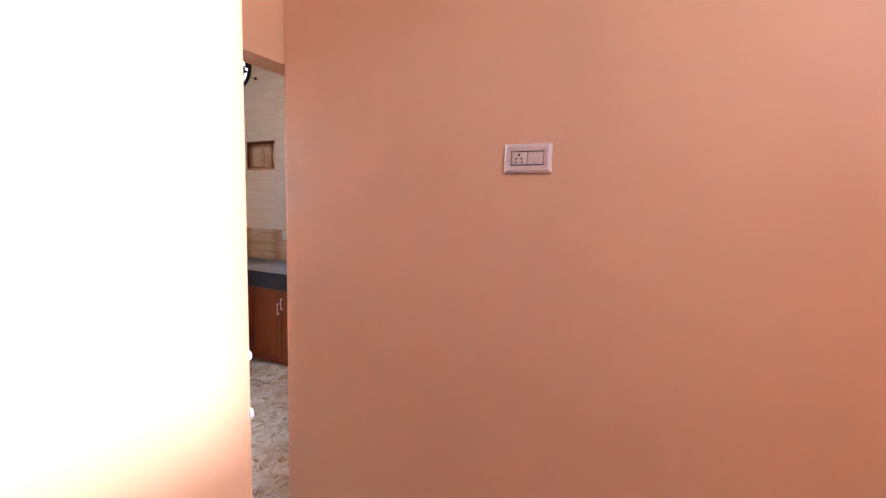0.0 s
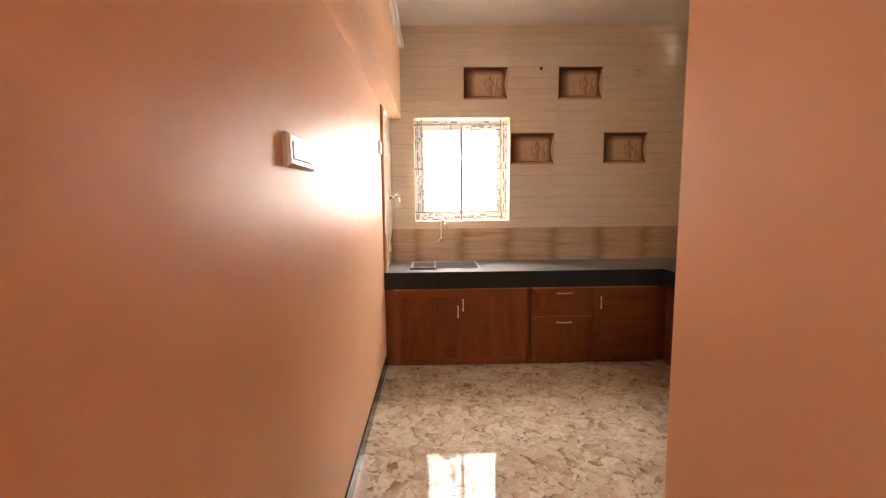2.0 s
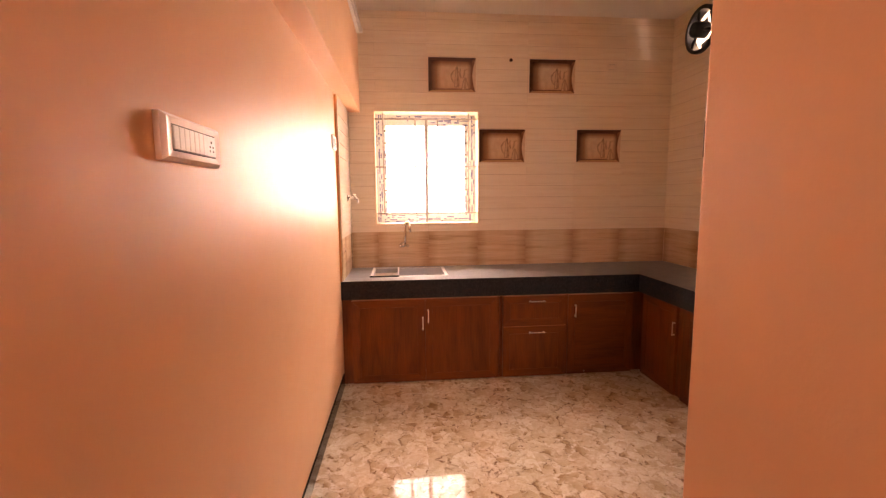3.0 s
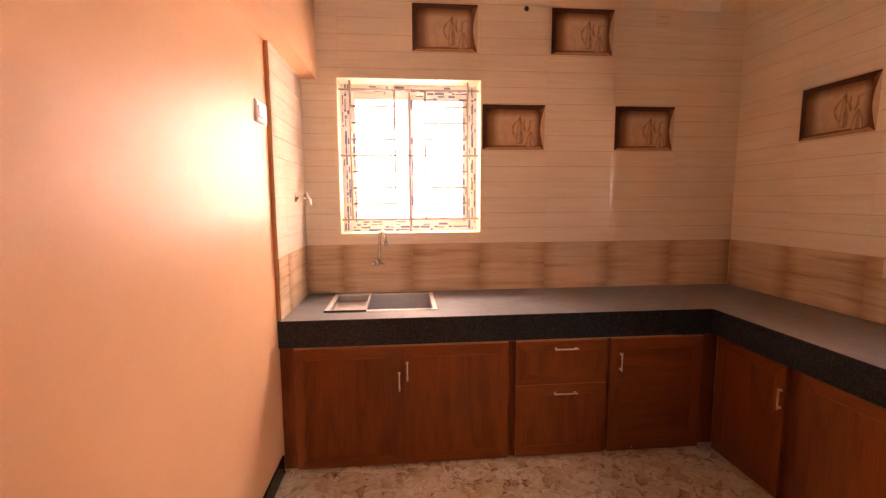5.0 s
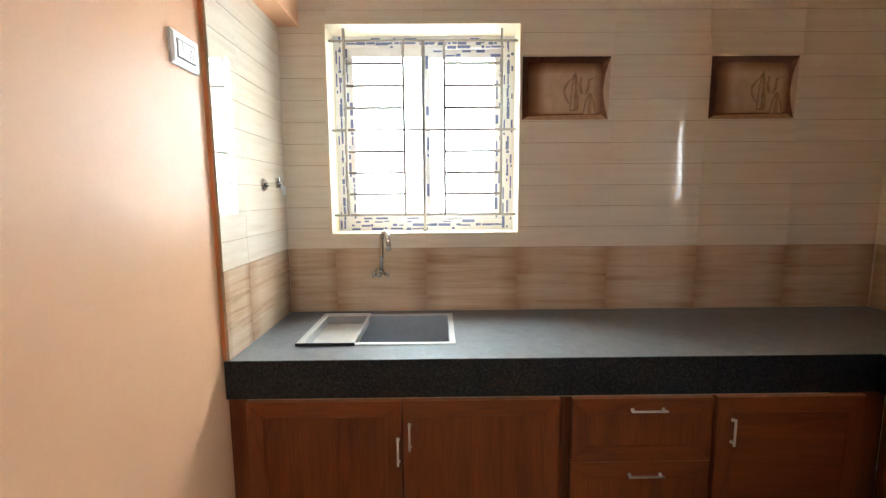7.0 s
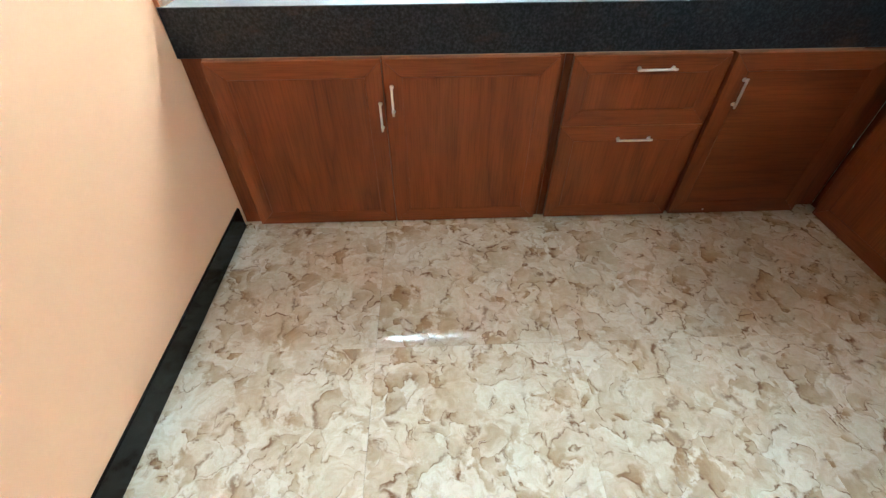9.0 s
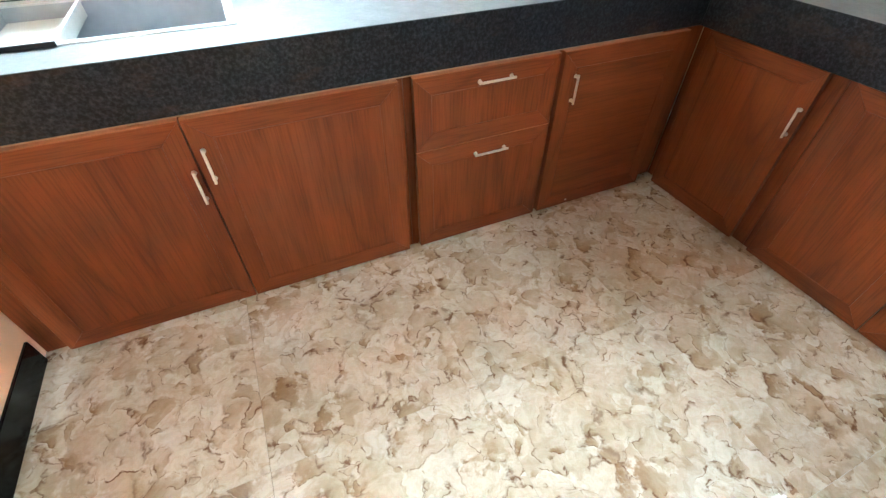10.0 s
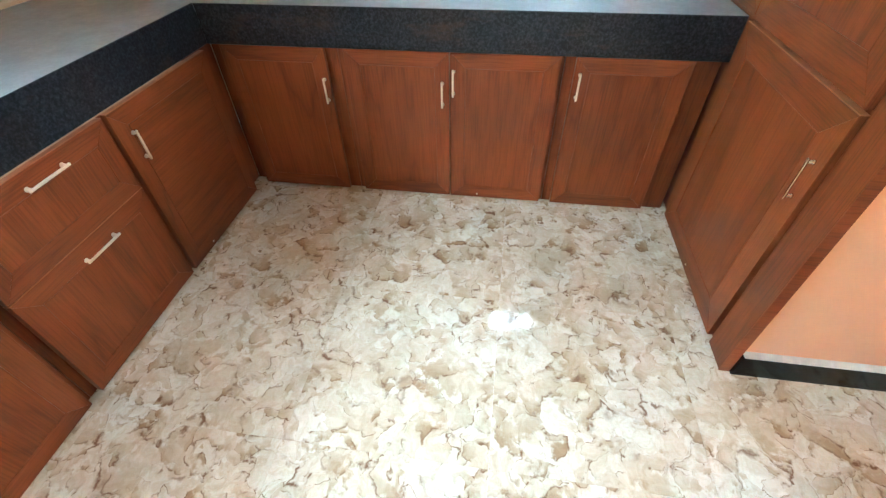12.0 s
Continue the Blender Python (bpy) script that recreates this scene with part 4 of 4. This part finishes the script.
def tile_mesh(rects, u_c, v_c, mat):
    bm = tile_bm(rects, u_c, v_c)
    me = mesh_of("tile", bm, mat)
    me.materials.append(GROUT)
    return me


SHARED = {}


def ribbon(pts, wide):
    """Outline of a stroke along the points, wide at its middle and tapered to both ends."""
    left, right, n = [], [], len(pts) - 1
    for k, (x, z) in enumerate(pts):
        (ax, az), (bx, bz) = pts[max(k - 1, 0)], pts[min(k + 1, n)]
        d = math.hypot(bx - ax, bz - az)
        h = wide * (0.3 + 0.7 * math.sin(math.pi * (k + 0.4) / (n + 0.8))) / 2
        left.append((x - (bz - az) / d * h, z + (bx - ax) / d * h))
        right.append((x + (bz - az) / d * h, z - (bx - ax) / d * h))
    return left + right[::-1]


def bend(x0, z0, x1, z1, out, n=8):
    """Points of a bow from one end to the other, pushed out sideways at its middle."""
    d = math.hypot(x1 - x0, z1 - z0)
    return [(x0 + (x1 - x0) * k / n - (z1 - z0) / d * out * math.sin(math.pi * k / n), z0 + (z1 - z0) * k / n + (x1 - x0) / d * out * math.sin(math.pi * k / n)) for k in range(n + 1)]


def picture(tile):
    """Flat printed picture of a shadowed recess with a coffee pot, a pair of tongs and a small jug."""
    w, h = 0.214, 0.148
    q = [(-w, -h), (w - 0.006, -h), (w, h), (-w, h)]
    r1 = [(-w + 0.028, -h + 0.016), (w - 0.042, -h + 0.024), (w - 0.040, h - 0.034), (-w + 0.028, h - 0.026)]
    jamb = [q[1]] + bend(w - 0.006, -h, w, h, 0.030, 10)[1:-1] + [q[2], r1[2], r1[1]]
    rim = bend(w - 0.006, -h, w, h, 0.030, 10)
    faces = [("printed_top", [q[3], q[2], r1[2], r1[3]], P_DARK), ("printed_side", [q[0], q[3], r1[3], r1[0]], P_DARK), ("printed_side", jamb, P_MID),
             ("printed_ledge", [q[0], q[1], r1[1], r1[0]], P_LEDGE), ("printed_back", r1, P_BACK), ("printed_jamb", rim, P_JAMB)]
    pot = [(0.018, -0.108), (0.062, -0.108), (0.064, -0.06), (0.056, 0.0), (0.052, 0.045), (0.050, 0.062), (0.046, 0.072), (0.043, 0.084), (0.040, 0.072), (0.030, 0.060), (0.027, 0.02), (0.020, -0.05)]
    pot_light = [(0.024, -0.100), (0.038, -0.100), (0.040, -0.04), (0.041, 0.03), (0.035, 0.045), (0.031, 0.0), (0.026, -0.05)]
    small = [(0.082, -0.128), (0.146, -0.128), (0.143, -0.085), (0.134, -0.055), (0.126, -0.030), (0.112, -0.022), (0.104, -0.032), (0.092, -0.07)]
    small_light = [(0.088, -0.122), (0.104, -0.122), (0.108, -0.07), (0.112, -0.05), (0.103, -0.055), (0.096, -0.08)]
    small_right = [(0.126, -0.120), (0.140, -0.122), (0.136, -0.085), (0.128, -0.060), (0.124, -0.075)]
    tools = [("printed_pot", pot, P_TOOL), ("printed_pot", pot_light, P_LIGHT), ("printed_handle", ribbon(bend(0.026, 0.046, 0.014, -0.072, -0.030), 0.014), P_TOOL),
             ("printed_spout", ribbon(bend(0.054, 0.030, 0.070, -0.03, 0.004), 0.009), P_SHADE),
             ("printed_tongs", ribbon(bend(0.072, 0.052, 0.080, -0.030, -0.006), 0.012), P_TOOL), ("printed_tongs", ribbon(bend(0.108, 0.046, 0.094, -0.030, 0.008), 0.012), P_TOOL),
             ("printed_tongs", ribbon(bend(0.140, 0.050, 0.110, -0.01, -0.02), 0.008), P_SHADE),
             ("printed_jug", small, P_TOOL), ("printed_jug", small_light, P_LIGHT), ("printed_jug", small_right, P_LIGHT),
             ("printed_shadow", [(-0.19, -0.122), (0.02, -0.119), (0.17, -0.121), (0.17, -0.125), (0.02, -0.127), (-0.19, -0.127)], P_MID)]
    for k, (name, pts, mat) in enumerate(faces + tools):
        key = name + str(k)
        if key not in SHARED:
            lift = -0.0008 if k < 5 else (-0.0014 if mat is not P_LIGHT else -0.0020)
            SHARED[key] = mesh_of(name, slab(pts, "y", lift, 0.001), mat)
        ob = new(name, SHARED[key])
        ob.parent = tile


def clad(wall, u_range, v_range, u_joints, place, holes, mat_low, mat_high, pics):
    """Cover u_range x v_range with tiles; place(u, v): the pose of a tile centre; pics: set of (column, row)."""
    rows = [(0.84 + TILE_H * r) for r in range(0, 8)]
    for c, u in enumerate(u_joints):
        for r, v in enumerate(rows):
            g = 0.0002
            rect = (max(u + g, u_range[0]), min(u + TILE_W - g, u_range[1]), (v_range[0] if r == 0 else v + g), min(v + TILE_H - g, v_range[1]))
            if rect[1] - rect[0] < 0.01 or rect[3] - rect[2] < 0.01:
                continue
            rects = [rect]
            for h in holes:
                rects = [q for k in rects for q in without(k, h)]
            if not rects:
                continue
            uc, vc = u + TILE_W / 2, v + TILE_H / 2
            mat = mat_low if r == 0 else mat_high
            full = len(rects) == 1 and abs(rect[1] - rect[0] - TILE_W + 2 * g) < 1e-6 and abs(rect[3] - rect[2] - TILE_H + 2 * g) < 1e-6 and rects[0] == rect
            if full:
                if mat.name not in SHARED:
                    SHARED[mat.name] = tile_mesh(rects, uc, vc, mat)
                me = SHARED[mat.name]
            else:
                me = tile_mesh(rects, uc, vc, mat)
            ob = new("tile", me)
            ob.parent = wall
            ob.matrix_basis = place(uc, vc)
            if (c, r) in pics:
                picture(ob)


win_hole = (w0 - 0.010, w1 + 0.008, h0 - 0.008, h1 + 0.008)
clad(window_wall, (0.005, ROOM_X), (0.8255, CEIL), [-0.218 + TILE_W * k for k in range(7)], lambda u, v: pose(u, 0, v), [win_hole], WOODTILE, TILE,
     {(2, 5), (4, 5), (3, 3), (5, 3)})
clad(fan_wall, (0.001, -CUP_Y - 0.035), (0.8255, CEIL), [0.012 + TILE_W * k for k in range(-1, 6)],
     lambda u, v: Matrix.Translation((ROOM_X, -u, v)) @ east_face, [(-fan_hole[1], -fan_hole[0], fan_hole[2], fan_hole[3]), (-WIN2[1] - 0.008, -WIN2[0] + 0.008, WIN2[2] - 0.008, WIN2[3] + 0.008)], WOODTILE, TILE, {(2, 3), (4, 3)})
tp = part("tile", ring_panel(ROOM_X + 0.0005, ROOM_X + 0.009), TILE, fan_wall)
clad(tiled_end, (FRONT_Y + 0.004, -0.001), (0.8262, 2.212), [-TILE_W * 2 + TILE_W * k for k in range(2)],
     lambda u, v: Matrix.Translation((0.004, u, v)) @ west_face, [], WOODTILE, TILE, set())

# floor tiles, 0.6 m squares with hairline joints
S = 0.60
fx0, fy0 = WEST, -0.105
sq = None
for i in range(-6, 6):
    for j in range(-12, 2):
        x0, x1, y0, y1 = fx0 + S * i, fx0 + S * (i + 1), fy0 + S * j, fy0 + S * (j + 1)
        if x1 < HALL_W or x0 > ROOM_X or y1 < HALL_S or y0 > 0 or (x1 <= 0.02 and y0 > HALL_Y + 0.3) or (x0 > 1.6 and y1 < DOOR_Y):
            continue
        x0, x1, y0, y1 = max(x0, HALL_W), min(x1, ROOM_X), max(y0, HALL_S), min(y1, 0)
        full = abs(x1 - x0 - S) < 1e-6 and abs(y1 - y0 - S) < 1e-6
        g = 0.0004
        if full and sq is not None:
            me = sq
        else:
            xc, yc = (x0 + x1) / 2, (y0 + y1) / 2
            me = mesh_of("tile", box(x0 - xc + g, x1 - xc - g, y0 - yc + g, y1 - yc - g, -0.010, 0.0), FLOOR)
            if full:
                sq = me
        ob = new("tile", me)
        ob.parent = floor
        ob.matrix_basis = Matrix.Translation(((x0 + x1) / 2, (y0 + y1) / 2, 0))
